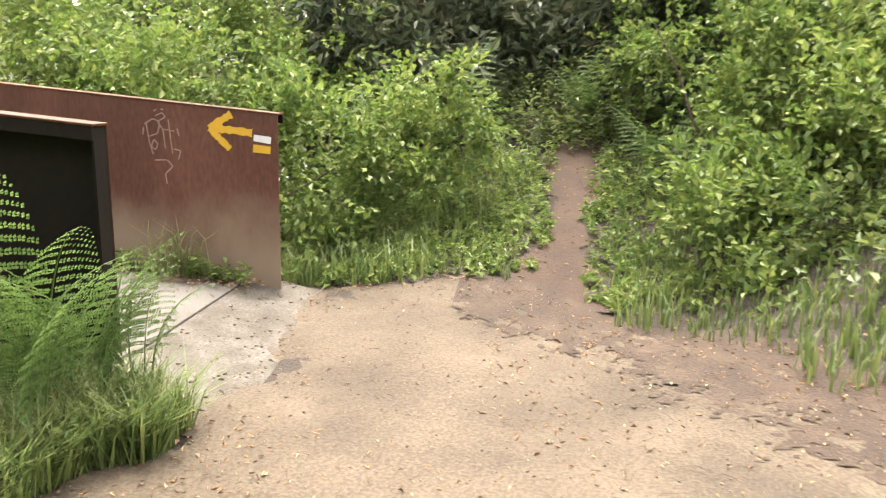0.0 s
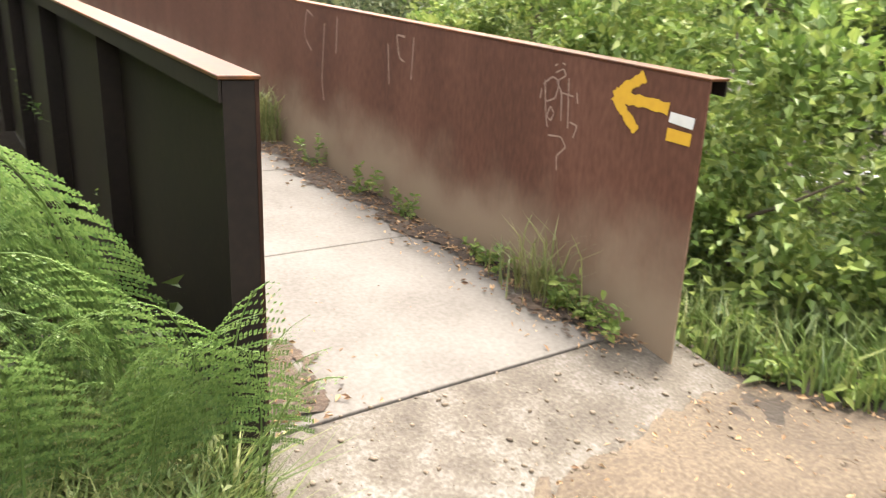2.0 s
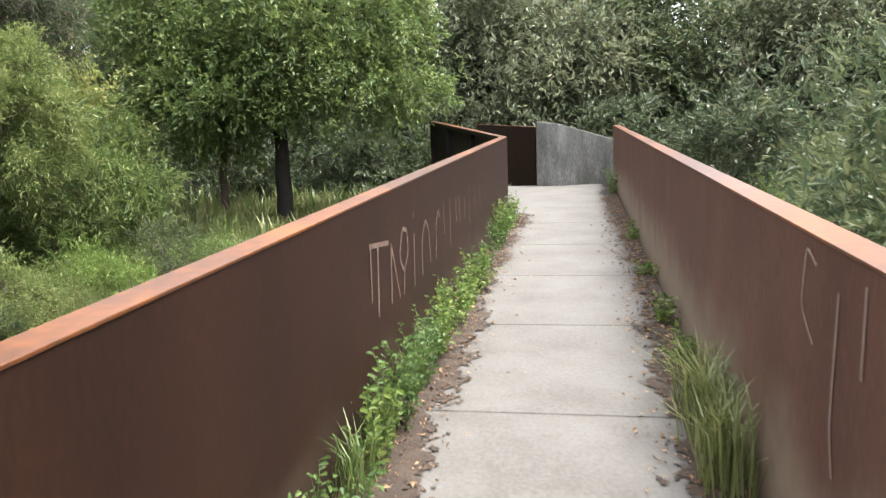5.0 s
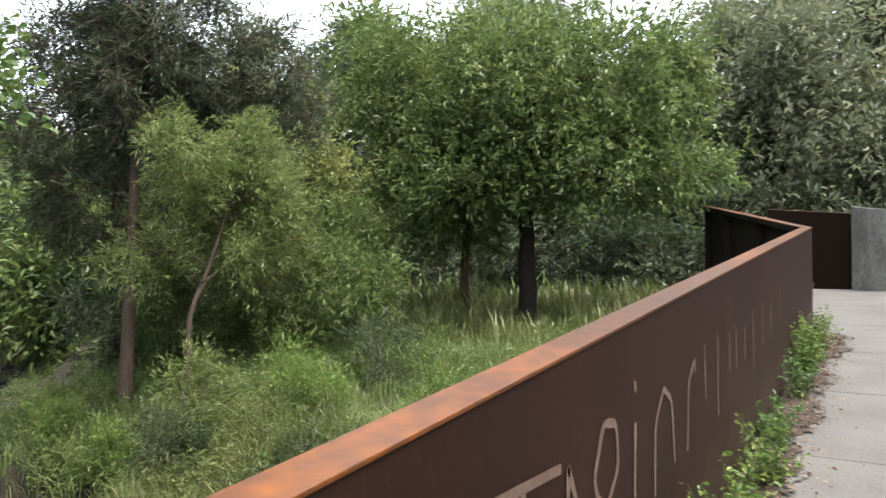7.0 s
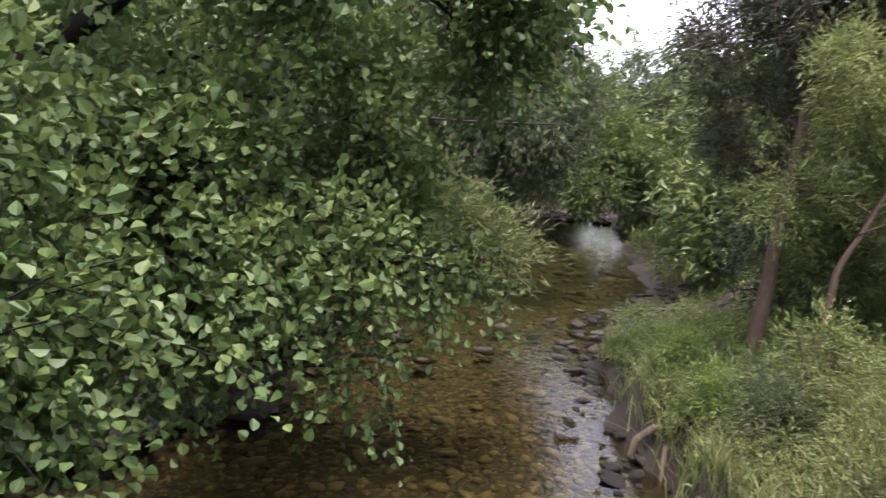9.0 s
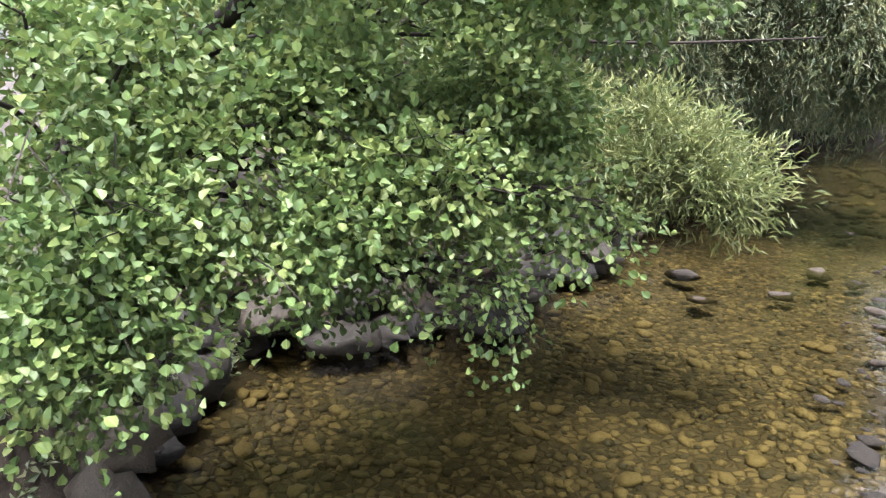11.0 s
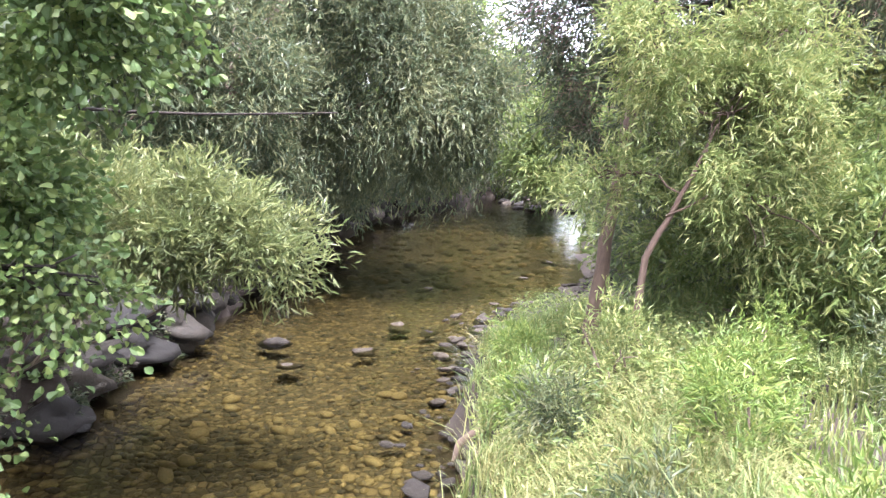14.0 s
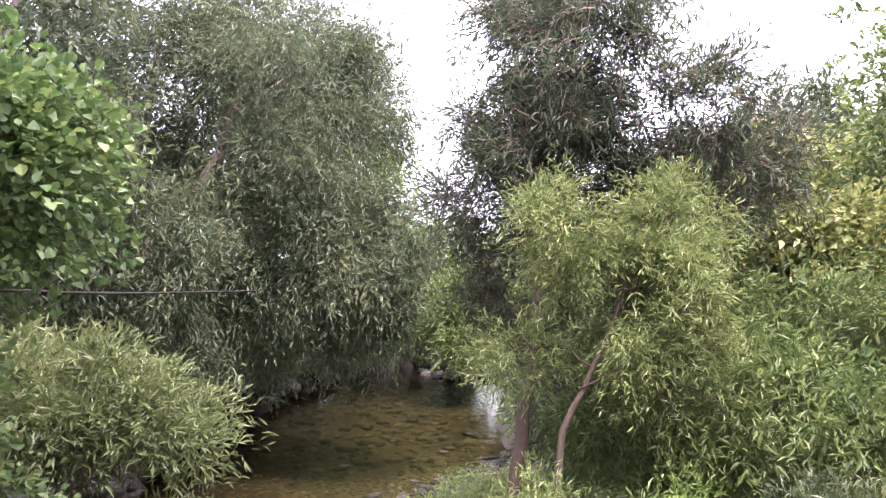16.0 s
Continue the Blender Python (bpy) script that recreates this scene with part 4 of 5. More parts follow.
grass("verge_grass", "fresh green grass clump at the end of the parapet", 9000, 1.5, 3.02, 1.6, 2.5, lambda x, y: on_path(x, y) < 0.06, 0.24, M_GRASS, lean=0.9, width=0.005)
grass("verge_grass", "tall grass outside the steel parapet", 9000, 5.05, 8, 1.2, 6, lambda x, y: (on_path(x, y) < -0.1), 0.24, M_GRASS, lean=0.8, width=0.005)
grass("meadow_grass", "fine yellow-green grass on the open bank", 24000, -3.2, 3, 9.7, 11.5, lambda x, y: dry(x, y) & off_deck(x, y), 0.27, M_DRYGRASS, lean=1.1, width=0.004)
grass("bank_grass", "pale tufts hanging over the stream edge", 800, -7, 1.5, 9.2, 10.6, lambda x, y: y > np.interp(x, XB, Y_FAR) + 0.12, 0.4, M_DRYGRASS, lean=1.1)
grass("bank_grass", "long grass hanging down the cut bank", 2200, -6.5, 2.6, 9.1, 10.8, lambda x, y: (y > np.interp(x, XB, Y_FAR) + 0.12 + 0.16 * (wave(x, y, 2.2) > 0)) & (y < np.interp(x, XB, Y_FAR) + 0.6), 0.3, M_GRASS, lean=1.5, width=0.006)
herbs("bank_plants", "leafy plants hanging over the stream bank", 2600, -24, 2, 9.0, 19, lambda x, y: (y > np.interp(x, XB, Y_FAR) + 0.4) & (y < np.interp(x, XB, Y_FAR) + 1.6) & ((x > -6.5) | (rng.random(len(x)) < 0.3)), 0.32, (0.08, 0.45), M_BUSH)
herbs("bank_plants", "leafy plants drooping over the stream edge", 700, -9, 2.6, 9.0, 12, lambda x, y: (y > np.interp(x, XB, Y_FAR) + 0.28) & (y < np.interp(x, XB, Y_FAR) + 0.7), 0.3, (0.07, 0.4), M_GRASS, droop=0.8)
herbs("meadow_plants", "pale green weeds in the open bank", 1300, -5, 2.5, 10.0, 12.5, meadow, 0.38, (0.06, 0.2), M_DRYGRASS, per=14)

# ---- saplings on the far bank ----
for x, y, h, mat in ((-2.9, 10.9, 0.8, M_FEATHER), (-2.2, 11.6, 0.7, M_LIGHT), (-1.4, 11.2, 0.6, M_LIGHT), (-3.6, 10.3, 0.5, M_LIGHT), (-0.6, 12.3, 0.8, M_BUSH), (-1.8, 13.0, 0.9, M_ACACIA), (-2.6, 10.3, 0.45, M_ACACIA), (0.2, 11.2, 0.6, M_LIGHT), (-0.8, 10.5, 0.5, M_ACACIA), (0.6, 13.4, 0.8, M_BUSH), (-3.0, 12.3, 0.7, M_LIGHT), (1.4, 12.4, 0.7, M_LIGHT), (1.9, 10.4, 0.5, M_LIGHT), (-5.0, 10.5, 0.45, M_LIGHT)):
    g = float(land(x, y))
    shrub("sapling", "feathery young plant among the bank weeds", [(x, y, g + 0.55 * h, 0.4 * h, 0.4 * h, 0.5 * h), (x + 0.2 * h, y + 0.1, g + 0.35 * h, 0.4 * h, 0.35 * h, 0.3 * h)], 150, 11, (0.09, 0.2), mat, g, twig=0.28, category="sapling", droop=0.1)

# ---- bracken ----


def frond_mesh(length, pairs, seed, upright=False):
    r = np.random.default_rng(seed)
    s = np.linspace(0, 1, 14)
    line = np.stack([length * (0.3 * s + 0.6 * s ** 2), 0.03 * np.sin(s * 3), length * (0.85 * s - 0.42 * s ** 2.2)], -1)
    if upright:
        line = np.stack([length * (0.06 * s + 0.42 * s ** 2.4), 0.04 * np.sin(s * 3), length * (1.02 * s - 0.27 * s ** 3.2)], -1)
    v, f = tube(line, np.linspace(0.006, 0.0015, 14), 4)
    rach = mesh("rachis", v, f, M_FERN)
    bases, dirs, sizes, faces = [], [], [], []
    for u in np.linspace(0.34, 0.98, pairs):
        p = np.array([np.interp(u, s, line[:, i]) for i in range(3)])
        q = np.array([np.interp(min(u + 0.05, 1), s, line[:, i]) for i in range(3)])
        ax = unit(q - p)
        span = length * 0.27 * (1 - u) ** 0.8 * min(1, (u - 0.2) / 0.2) + 0.012
        for sd in (-1, 1):
            out = unit(np.array([0, sd, 0]) + ax * 0.45 + [0, 0, -0.15])
            m = max(3, int(span / 0.012))
            for w in np.linspace(0.06, 1, m):
                c = p + out * span * w + np.array([0, 0, -0.25 * span * w * w])
                lp = span * 0.05 * (1 - 0.6 * w) + 0.0105
                for s2 in (-1, 1):
                    bases.append(c), dirs.append(unit(ax * s2 + out * 0.55 + r.normal(size=3) * 0.12)), sizes.append(lp), faces.append(np.cross(ax, [0, 1.0, 0]) * -1 + r.normal(size=3) * 0.2)
    sizes = np.array(sizes)
    return rach, leaf_mesh("pinnae", np.array(bases), np.array(dirs), sizes, sizes * 0.5 + 0.005, M_FERN, fold=0.1, face=np.array(faces))


FRONDS = [frond_mesh(L, p, i) for i, (L, p) in enumerate(((1.2, 14), (1.0, 13), (0.8, 12)))]


TALL = [frond_mesh(L, p, i + 5, True) for i, (L, p) in enumerate(((1.2, 14), (1.05, 13), (0.9, 12)))]


def fern(x, y, count, size, lab, heads=(0, 360), z=None, tall=False):
    ob = thing("fern", x, y, float(land(x, y)) if z is None else z, lab, "fern", "bracken")
    for i in range(max(3, count - 2)):
        rach, leaf = (TALL if tall else FRONDS)[i % 3]
        st = put("frond", rach, ob)
        sc = size * rng.uniform(0.75, 1.1)
        st.matrix_basis = Matrix.Translation((rng.normal() * 0.04, rng.normal() * 0.04, 0)) @ pose(0, 0, 0, 0, rng.uniform(-20, -3) if tall else -rng.uniform(12, 42), heads[0] + (heads[1] - heads[0]) * (i + rng.random()) / max(3, count - 2)) @ Matrix.Scale(sc, 4)
        tagged(put("pinnae", leaf, st), kind="stuff")
    return ob


for x, y, c, sz in ((2.75, 2.6, 6, 1.0), (2.1, 2.7, 5, 0.9), (2.7, 3.2, 7, 1.25), (2.2, 3.1, 7, 1.3), (1.7, 2.9, 6, 1.1), (2.65, 3.7, 7, 1.75), (2.2, 3.5, 7, 1.6), (1.3, 2.6, 5, 0.9), (1.5, 3.5, 6, 1.3), (2.75, 4.4, 7, 1.9)):
    fern(x, y, c, sz, "green bracken fern growing against the steel parapet", (-115, -35) if y < 2.0 else (150, 285) if y < 2.3 else (110, 250))
for x, y, sz in ((2.98, 1.84, 0.85), (2.86, 1.96, 1.0), (2.72, 2.12, 0.95), (2.45, 2.1, 0.85), (2.7, 2.5, 1.2), (2.25, 2.7, 1.1), (2.62, 3.0, 1.3), (2.7, 2.75, 1.2), (2.6, 3.35, 1.45), (2.55, 3.8, 1.55), (2.3, 2.95, 1.5), (1.95, 2.7, 1.4), (2.6, 4.4, 1.7)):
    fern(x, y, 5 if y < 2.1 else 6, sz, "tall upright bracken fern against the end of the parapet", (-150, -35) if y < 2.05 else (-190, -115), tall=True)
for x, y, sz in ((2.45, 1.95, 0.8), (2.72, 1.9, 0.85)):
    fern(x, y, 6, sz, "bracken fern with arching fronds before the parapet's end", (-110, -42), tall=True)
fern(XL + 0.08, 2.25, 5, 0.4, "small fern sprouting at the deck's edge", (-75, 10), z=float(deck(2.25)))
for x, y, c, sz in ((5.95, 2.9, 5, 0.9), (5.85, 1.9, 6, 0.8), (6.2, 1.5, 6, 1.2), (6.9, 1.0, 6, 1.0), (5.9, 3.6, 6, 1.4), (6.3, -1.1, 6, 1.1), (5.6, -1.0, 5, 0.9), (5.2, -1.7, 5, 0.9), (7.2, -0.9, 6, 1.2), (8.0, 0.8, 6, 1.2), (8.8, -0.3, 6, 1.2)):
    fern(x, y, c, sz, "bracken fern in the undergrowth beside the path")
for x, y, c, sz in ((-0.3, 3.6, 5, 0.9), (-1.2, 3.1, 5, 0.8)):
    fern(x, y, c, sz, "fern hanging over the water under the alder", z=-0.2)

# ---- painted and scratched marks on the plates ----


def stroke(name, parent, face, pts, width, mat, label=""):
    """A painted ribbon on a plate's face, through points (y, z)."""
    p = np.array(pts, float)
    if len(p) > 2:
        s = np.linspace(0, len(p) - 1, 6 * len(p))
        p = np.stack([np.interp(s, np.arange(len(p)), p[:, i]) for i in (0, 1)], -1)
        for _ in range(2):
            p[1:-1] = (p[:-2] + 2 * p[1:-1] + p[2:]) / 4
    d = unit(np.gradient(p, axis=0))
    nrm = np.stack([-d[:, 1], d[:, 0]], -1) * (width * (0.8 + 0.4 * rng.random(len(p))))[:, None] / 2
    a, b = p + nrm, p - nrm
    o = np.array(parent.location)
    v = np.concatenate([np.stack([np.full(len(q), face), q[:, 0], q[:, 1]], -1) - o for q in (a, b)])
    i = np.arange(len(p) - 1)
    n = len(p)
    return put(name, mesh(name, v, np.stack([i, i + 1, i + 1 + n, i + n], -1), mat), parent, label)


FR, FL = XR - 0.0035, XL + 0.0035
stroke("arrow_shaft", right, FR, [(2.33, 1.165), (2.2, 1.16), (2.075, 1.145)], 0.05, M_YELLOW, "yellow painted arrow shaft")
stroke("arrow_barb", right, FR - 0.0005, [(2.37, 1.165), (2.3, 1.215), (2.215, 1.265)], 0.05, M_YELLOW, "yellow painted arrow barb")
stroke("arrow_barb", right, FR - 0.001, [(2.37, 1.17), (2.3, 1.1), (2.23, 1.035)], 0.045, M_YELLOW, "yellow painted arrow barb")
stroke("white_blaze", right, FR, [(2.065, 1.115), (1.945, 1.1)], 0.05, M_WHITE, "white painted trail blaze")
stroke("yellow_blaze", right, FR, [(2.07, 1.045), (1.95, 1.035)], 0.045, M_YELLOW, "yellow painted trail blaze")
for pts in ([(2.82, 1.2), (2.8, 1.05), (2.78, 0.98)], [(2.83, 1.18), (2.77, 1.22), (2.72, 1.2), (2.74, 1.12), (2.8, 1.1)], [(2.77, 1.08), (2.74, 1.05), (2.76, 1.01), (2.79, 1.03), (2.77, 1.08)],
            [(2.75, 1.24), (2.7, 1.26), (2.68, 1.23), (2.74, 1.2), (2.7, 1.15), (2.69, 1.02)], [(2.66, 1.22), (2.65, 1.1), (2.64, 0.99)], [(2.7, 1.15), (2.62, 1.14)], [(2.63, 1.02), (2.58, 1.01), (2.6, 0.95)],
            [(2.77, 0.94), (2.68, 0.945), (2.64, 0.9), (2.7, 0.85), (2.69, 0.78)], [(2.84, 1.16), (2.845, 1.11)], [(2.6, 1.16), (2.59, 1.11)], [(2.76, 1.27), (2.74, 1.28)], [(2.71, 1.285), (2.69, 1.28)]):
    stroke("scratched_tag", right, FR, pts, 0.008, M_TAG)
for pts in ([(4.0, 1.35), (4.02, 1.1)], [(4.1, 1.35), (4.2, 1.36), (4.16, 1.22), (4.1, 1.2)], [(4.3, 1.3), (4.28, 1.05)], [(5.0, 1.45), (5.02, 1.2)], [(5.2, 1.4), (5.25, 1.0), (5.22, 0.85)], [(5.4, 1.45), (5.5, 1.5), (5.55, 1.3), (5.42, 1.2)]):
    stroke("scratched_tag", right, FR, pts, 0.012, M_TAG)
for pts in ([(6.58, 1.39), (6.97, 1.37)], [(6.74, 1.37), (6.72, 1.0)], [(6.6, 1.38), (6.6, 1.1)], [(7.02, 1.36), (7.0, 1.02)], [(7.02, 1.36), (7.2, 1.02)], [(7.22, 1.28), (7.3, 1.42), (7.42, 1.4), (7.44, 1.26), (7.32, 1.16), (7.24, 1.22), (7.22, 1.28)], [(7.33, 1.16), (7.3, 1.02)],
            [(7.62, 1.36), (7.6, 1.02)], [(7.62, 1.46), (7.62, 1.5)], [(7.85, 1.05), (7.86, 1.3), (7.98, 1.42), (8.1, 1.35), (8.14, 1.1)], [(8.35, 1.1), (8.38, 1.38), (8.5, 1.46), (8.52, 1.4)], [(8.7, 1.5), (8.72, 1.25)], [(9.0, 1.52), (9.0, 1.12)], [(9.3, 1.5), (9.32, 1.3)], [(9.5, 1.52), (9.52, 1.28)], [(9.8, 1.5), (9.8, 1.3)], [(10.1, 1.58), (10.12, 1.2)], [(10.5, 1.6), (10.5, 1.3)], [(10.9, 1.6), (10.92, 1.35)], [(11.4, 1.7), (11.4, 1.4)]):
    stroke("chalk_letter", left, FL, pts, 0.026, M_CHALK, "pale faded scrawled letter")

# ---- dirt, litter and weeds along the deck ----


def deck_dirt(x_edge, sign, y0, y1, wide, lab):
    def keep(x, y):
        return np.abs(x - x_edge) < wide + 0.09 * wave(x * 0, y, 3.3) + 0.06 * wave(x, y, 11) + 0.05 * wave(x, y, 37) + 0.05 * wave(x, y, 83)
    x0, x1 = sorted((x_edge, x_edge + sign * 0.54))
    return tagged(sheet("dirt_strip", x0, x1, y0, y1, 0.0125, M_MOULD, 0.004, keep, lambda x, y: deck(y) + 0.012 * (1 - np.abs(x - x_edge) / 0.56) * (1 + wave(x, y, 25)), label=lab, category="dirt"), kind="stuff")


deck_dirt(XL + 0.02, 1, 2.2, 14.2, 0.27, "dark soil gathered along the foot of the parapet")
deck_dirt(XR - 0.02, -1, 2.2, 18.2, 0.2, "dark soil and dead leaves along the parapet foot")


def litter(name, label, n, pos, size, mat=M_LITTER):
    p = pos(n)
    th = rng.uniform(0, 2 * np.pi, len(p))
    d = np.stack([np.cos(th), np.sin(th), rng.normal(size=len(p)) * 0.25], -1)
    L = size * (0.4 + rng.random(len(p)))
    return tagged(put(name, leaf_mesh(name, p, d, L, L * rng.uniform(0.2, 0.6, len(p)), mat)), label, "litter", kind="stuff")


def strip(x_edge, sign, y0, y1, wide):
    def pos(n):
        x = x_edge + sign * np.abs(rng.normal(size=n)) * wide
        y = rng.uniform(y0, y1, n)
        return np.stack([x, y, deck(y) + 0.012 + 0.012 * rng.random(n)], -1)
    return pos


litter("leaf_litter", "dead brown leaves along the parapet", 4200, strip(XR - 0.03, -1, 2.0, 16, 0.16), 0.032)
litter("leaf_litter", "dead leaves and bits along the parapet", 3600, strip(XL + 0.03, 1, 2.1, 14, 0.17), 0.03)


def scattered(n):
    y = rng.uniform(2.2, 16, n)
    return np.stack([rng.uniform(XL + 0.1, XR - 0.1, n), y, deck(y) + 0.004], -1)


def on_ground(x0, x1, y0, y1, keep, lift=0.018):
    def pos(n):
        x, y = rng.uniform(x0, x1, n), rng.uniform(y0, y1, n)
        ok = keep(x, y)
        return np.stack([x[ok], y[ok], land(x[ok], y[ok]) + lift], -1)
    return pos


litter("leaf_litter", "small dry leaf bits on the deck", 500, scattered, 0.014)
litter("leaf_litter", "dry twigs and leaf bits on the gravel", 1500, on_ground(0.5, 6, -3.5, 2.2, lambda x, y: (on_path(x, y) > 0)), 0.02)
litter("leaf_litter", "brown leaf litter at the edge of the path", 3600, on_ground(3, 9, -3, 2, lambda x, y: (on_path(x, y) < 0.25) & (on_path(x, y) > -0.7) | (np.abs(y - np.interp(x, [5, 7, 12], [0.0, -0.15, -0.4])) < 0.4)), 0.035)
sheet("trail", 5.0, 13, -1.0, 0.8, 0.04, M_TRAIL, 0.014, lambda x, y: np.abs(y - np.interp(x, [5, 7, 12], [0.0, -0.15, -0.4]) + 0.12 * wave(x, y, 3) + 0.06 * wave(x, y, 11)) < np.interp(x, [5, 6, 8], [0.34, 0.2, 0.26]), label="narrow trodden brown trail climbing into the trees", category="trail")


def weed(x, y, h, n, mat, lab, leaf=(0.038, 0.5), wide=0.1, grassy=False):
    ob = thing("weed", x, y, deck(y), lab, "weed", "weeds along the deck")
    if grassy:
        m = n
        th = rng.uniform(0, 2 * np.pi, m)
        b = np.stack([rng.normal(size=m) * wide * 0.5, rng.normal(size=m) * wide, np.zeros(m)], -1)
        hh = h * (0.4 + 0.7 * rng.random(m))
        lean = np.stack([np.cos(th), np.sin(th), np.zeros(m)], -1) * (hh * rng.uniform(0.15, 0.75, m))[:, None]
        side = np.stack([-np.sin(th), np.cos(th), np.zeros(m)], -1) * 0.004
        up = hh[:, None] * np.array([0, 0, 1.0])
        v = np.stack([b - side, b + side, b + lean * 0.3 + up * 0.65 + side, b + lean * 0.3 + up * 0.65 - side, b + lean + up * 0.9], 1)
        i = np.arange(m)[:, None] * 5
        tagged(put("blades", mesh("blades", v.reshape(-1, 3), [i + [0, 1, 2, 3], i + [3, 2, 4]], mat), ob), kind="stuff")
        return ob
    stems, bs, ds = [], [], []
    for _ in range(max(3, n // 8)):
        a = np.array([rng.normal() * wide * 0.4, rng.normal() * wide, 0])
        e = a + np.array([rng.normal() * wide * 0.8, rng.normal() * wide * 1.3, h * rng.uniform(0.5, 1.1)])
        s = np.linspace(0, 1, 5)[:, None]
        line = a + (e - a) * s + rng.normal(size=(5, 3)) * 0.008
        stems.append(tube(line, np.linspace(0.003, 0.0012, 5), 3))
        for u in np.linspace(0.1, 1, 16):
            bs.append(a + (e - a) * u), ds.append(np.array([rng.normal(), rng.normal(), 0.2 + rng.normal() * 0.3]))
    v, f = joined(stems)
    tagged(put("stems", mesh("stems", v, f, M_FERN), ob), kind="stuff")
    L = leaf[0] * (0.5 + rng.random(len(bs)))
    tagged(put("leaves", leaf_mesh("leaves", np.array(bs), np.array(ds), L, L * leaf[1], mat, "round"), ob), kind="stuff")
    return ob


for y, h, n in ((3.3, 0.12, 40), (4.35, 0.28, 110), (4.8, 0.12, 60), (5.4, 0.3, 130), (6.15, 0.4, 150), (6.6, 0.45, 190), (7.2, 0.4, 190), (7.7, 0.4, 190), (8.3, 0.38, 190), (8.9, 0.3, 150), (9.5, 0.35, 170), (10.2, 0.28, 130), (11.4, 0.35, 160), (12.2, 0.4, 220), (12.8, 0.45, 260), (13.3, 0.3, 160)):
    weed(XL + 0.12, y, h, n, M_LIGHT if int(y * 10) % 3 else M_FERN, "bushy green weed growing in the dirt by the parapet", wide=0.1)
for y in (5.9, 6.4, 7.0, 7.5, 3.0):
    weed(XL + 0.1, y, 0.35, 60, M_GRASS, "tuft of green grass by the parapet", grassy=True, wide=0.06)
for y, h, n in ((6.1, 0.5, 180), (6.5, 0.5, 180), (6.9, 0.45, 140), (2.6, 0.42, 60), (2.75, 0.25, 60)):
    weed(XR - 0.12, y, h, n, M_DRYGRASS, "tuft of yellowish grass by the parapet", grassy=True, wide=0.1)
for y, h, n in ((2.2, 0.12, 70), (2.45, 0.16, 90), (3.1, 0.12, 60), (3.9, 0.18, 40), (4.5, 0.2, 40), (5.2, 0.25, 40), (7.6, 0.2, 90), (8.5, 0.2, 90), (10, 0.15, 60), (12, 0.2, 60), (16.5, 0.5, 120)):
    weed(XR - 0.1, y, h, n, M_LIGHT, "small yellow-green weed by the parapet", leaf=(0.04, 0.5), wide=0.09)

# ---- stones ----


def stone_mesh(name, seed, mat, sub=2, flat=0.6, rough=0.25, edge=1.0):
    bm = bmesh.new()
    bmesh.ops.create_icosphere(bm, subdivisions=sub, radius=1.0)
    off = Vector((seed * 7.3, seed * 3.1, seed * 1.7))
    cuts = [Vector(np.random.default_rng(seed * 10 + q).normal(size=3)).normalized() for q in range(7)]
    for v in bm.verts:
        d = v.co.normalized()
        r = 1 + rough * noise.noise(d * 1.3 + off) + rough * 0.6 * noise.noise(d * 3.1 + off)
        for c in cuts:
            t = d.dot(c)
            if t > 0.62 and edge:
                r = min(r, 0.66 / t * (1.05 if edge < 1 else 1.0))
        v.co = d * r
        v.co.z *= flat
    for f in bm.faces:
        f.smooth = True
    me = bpy.data.meshes.new(name)
    bm.to_mesh(me)
    bm.free()
    me.materials.append(mat)
    return me


BOULDERS = [stone_mesh("boulder", i, M_SHADED_STONE, 3, 0.7, 0.6) for i in range(5)]
ROCKS = [stone_mesh("rock", i + 20, M_ROCK, 2, 0.45, 0.6) for i in range(5)]


def rock(name, lab, me, x, y, z, size, group=""):
    ob = tagged(new(name, me), lab, "rock", group)
    ob.matrix_basis = pose(x, y, z, rng.uniform(-15, 15), rng.uniform(-15, 15), rng.uniform(0, 360)) @ Matrix.Diagonal((size * rng.uniform(0.85, 1.25), size * rng.uniform(0.8, 1.1), size * rng.uniform(0.7, 1.0), 1))
    return ob


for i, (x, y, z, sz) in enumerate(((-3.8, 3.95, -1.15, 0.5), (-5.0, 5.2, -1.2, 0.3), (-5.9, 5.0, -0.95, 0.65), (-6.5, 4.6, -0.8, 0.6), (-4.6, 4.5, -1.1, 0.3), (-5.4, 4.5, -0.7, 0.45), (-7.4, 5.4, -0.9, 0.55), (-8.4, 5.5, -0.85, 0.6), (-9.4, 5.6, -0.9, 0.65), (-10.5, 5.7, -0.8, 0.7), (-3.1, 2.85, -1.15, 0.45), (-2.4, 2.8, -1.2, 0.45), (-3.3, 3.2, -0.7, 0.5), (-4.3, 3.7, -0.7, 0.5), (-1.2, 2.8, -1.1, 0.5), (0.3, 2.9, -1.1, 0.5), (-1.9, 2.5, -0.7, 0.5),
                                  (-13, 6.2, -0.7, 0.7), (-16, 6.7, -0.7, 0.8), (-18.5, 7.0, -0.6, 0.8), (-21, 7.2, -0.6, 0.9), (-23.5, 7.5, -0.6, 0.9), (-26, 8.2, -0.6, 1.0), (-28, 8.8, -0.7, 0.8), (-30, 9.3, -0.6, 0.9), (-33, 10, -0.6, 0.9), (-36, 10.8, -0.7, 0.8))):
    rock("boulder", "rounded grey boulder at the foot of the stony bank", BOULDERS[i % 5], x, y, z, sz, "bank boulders")
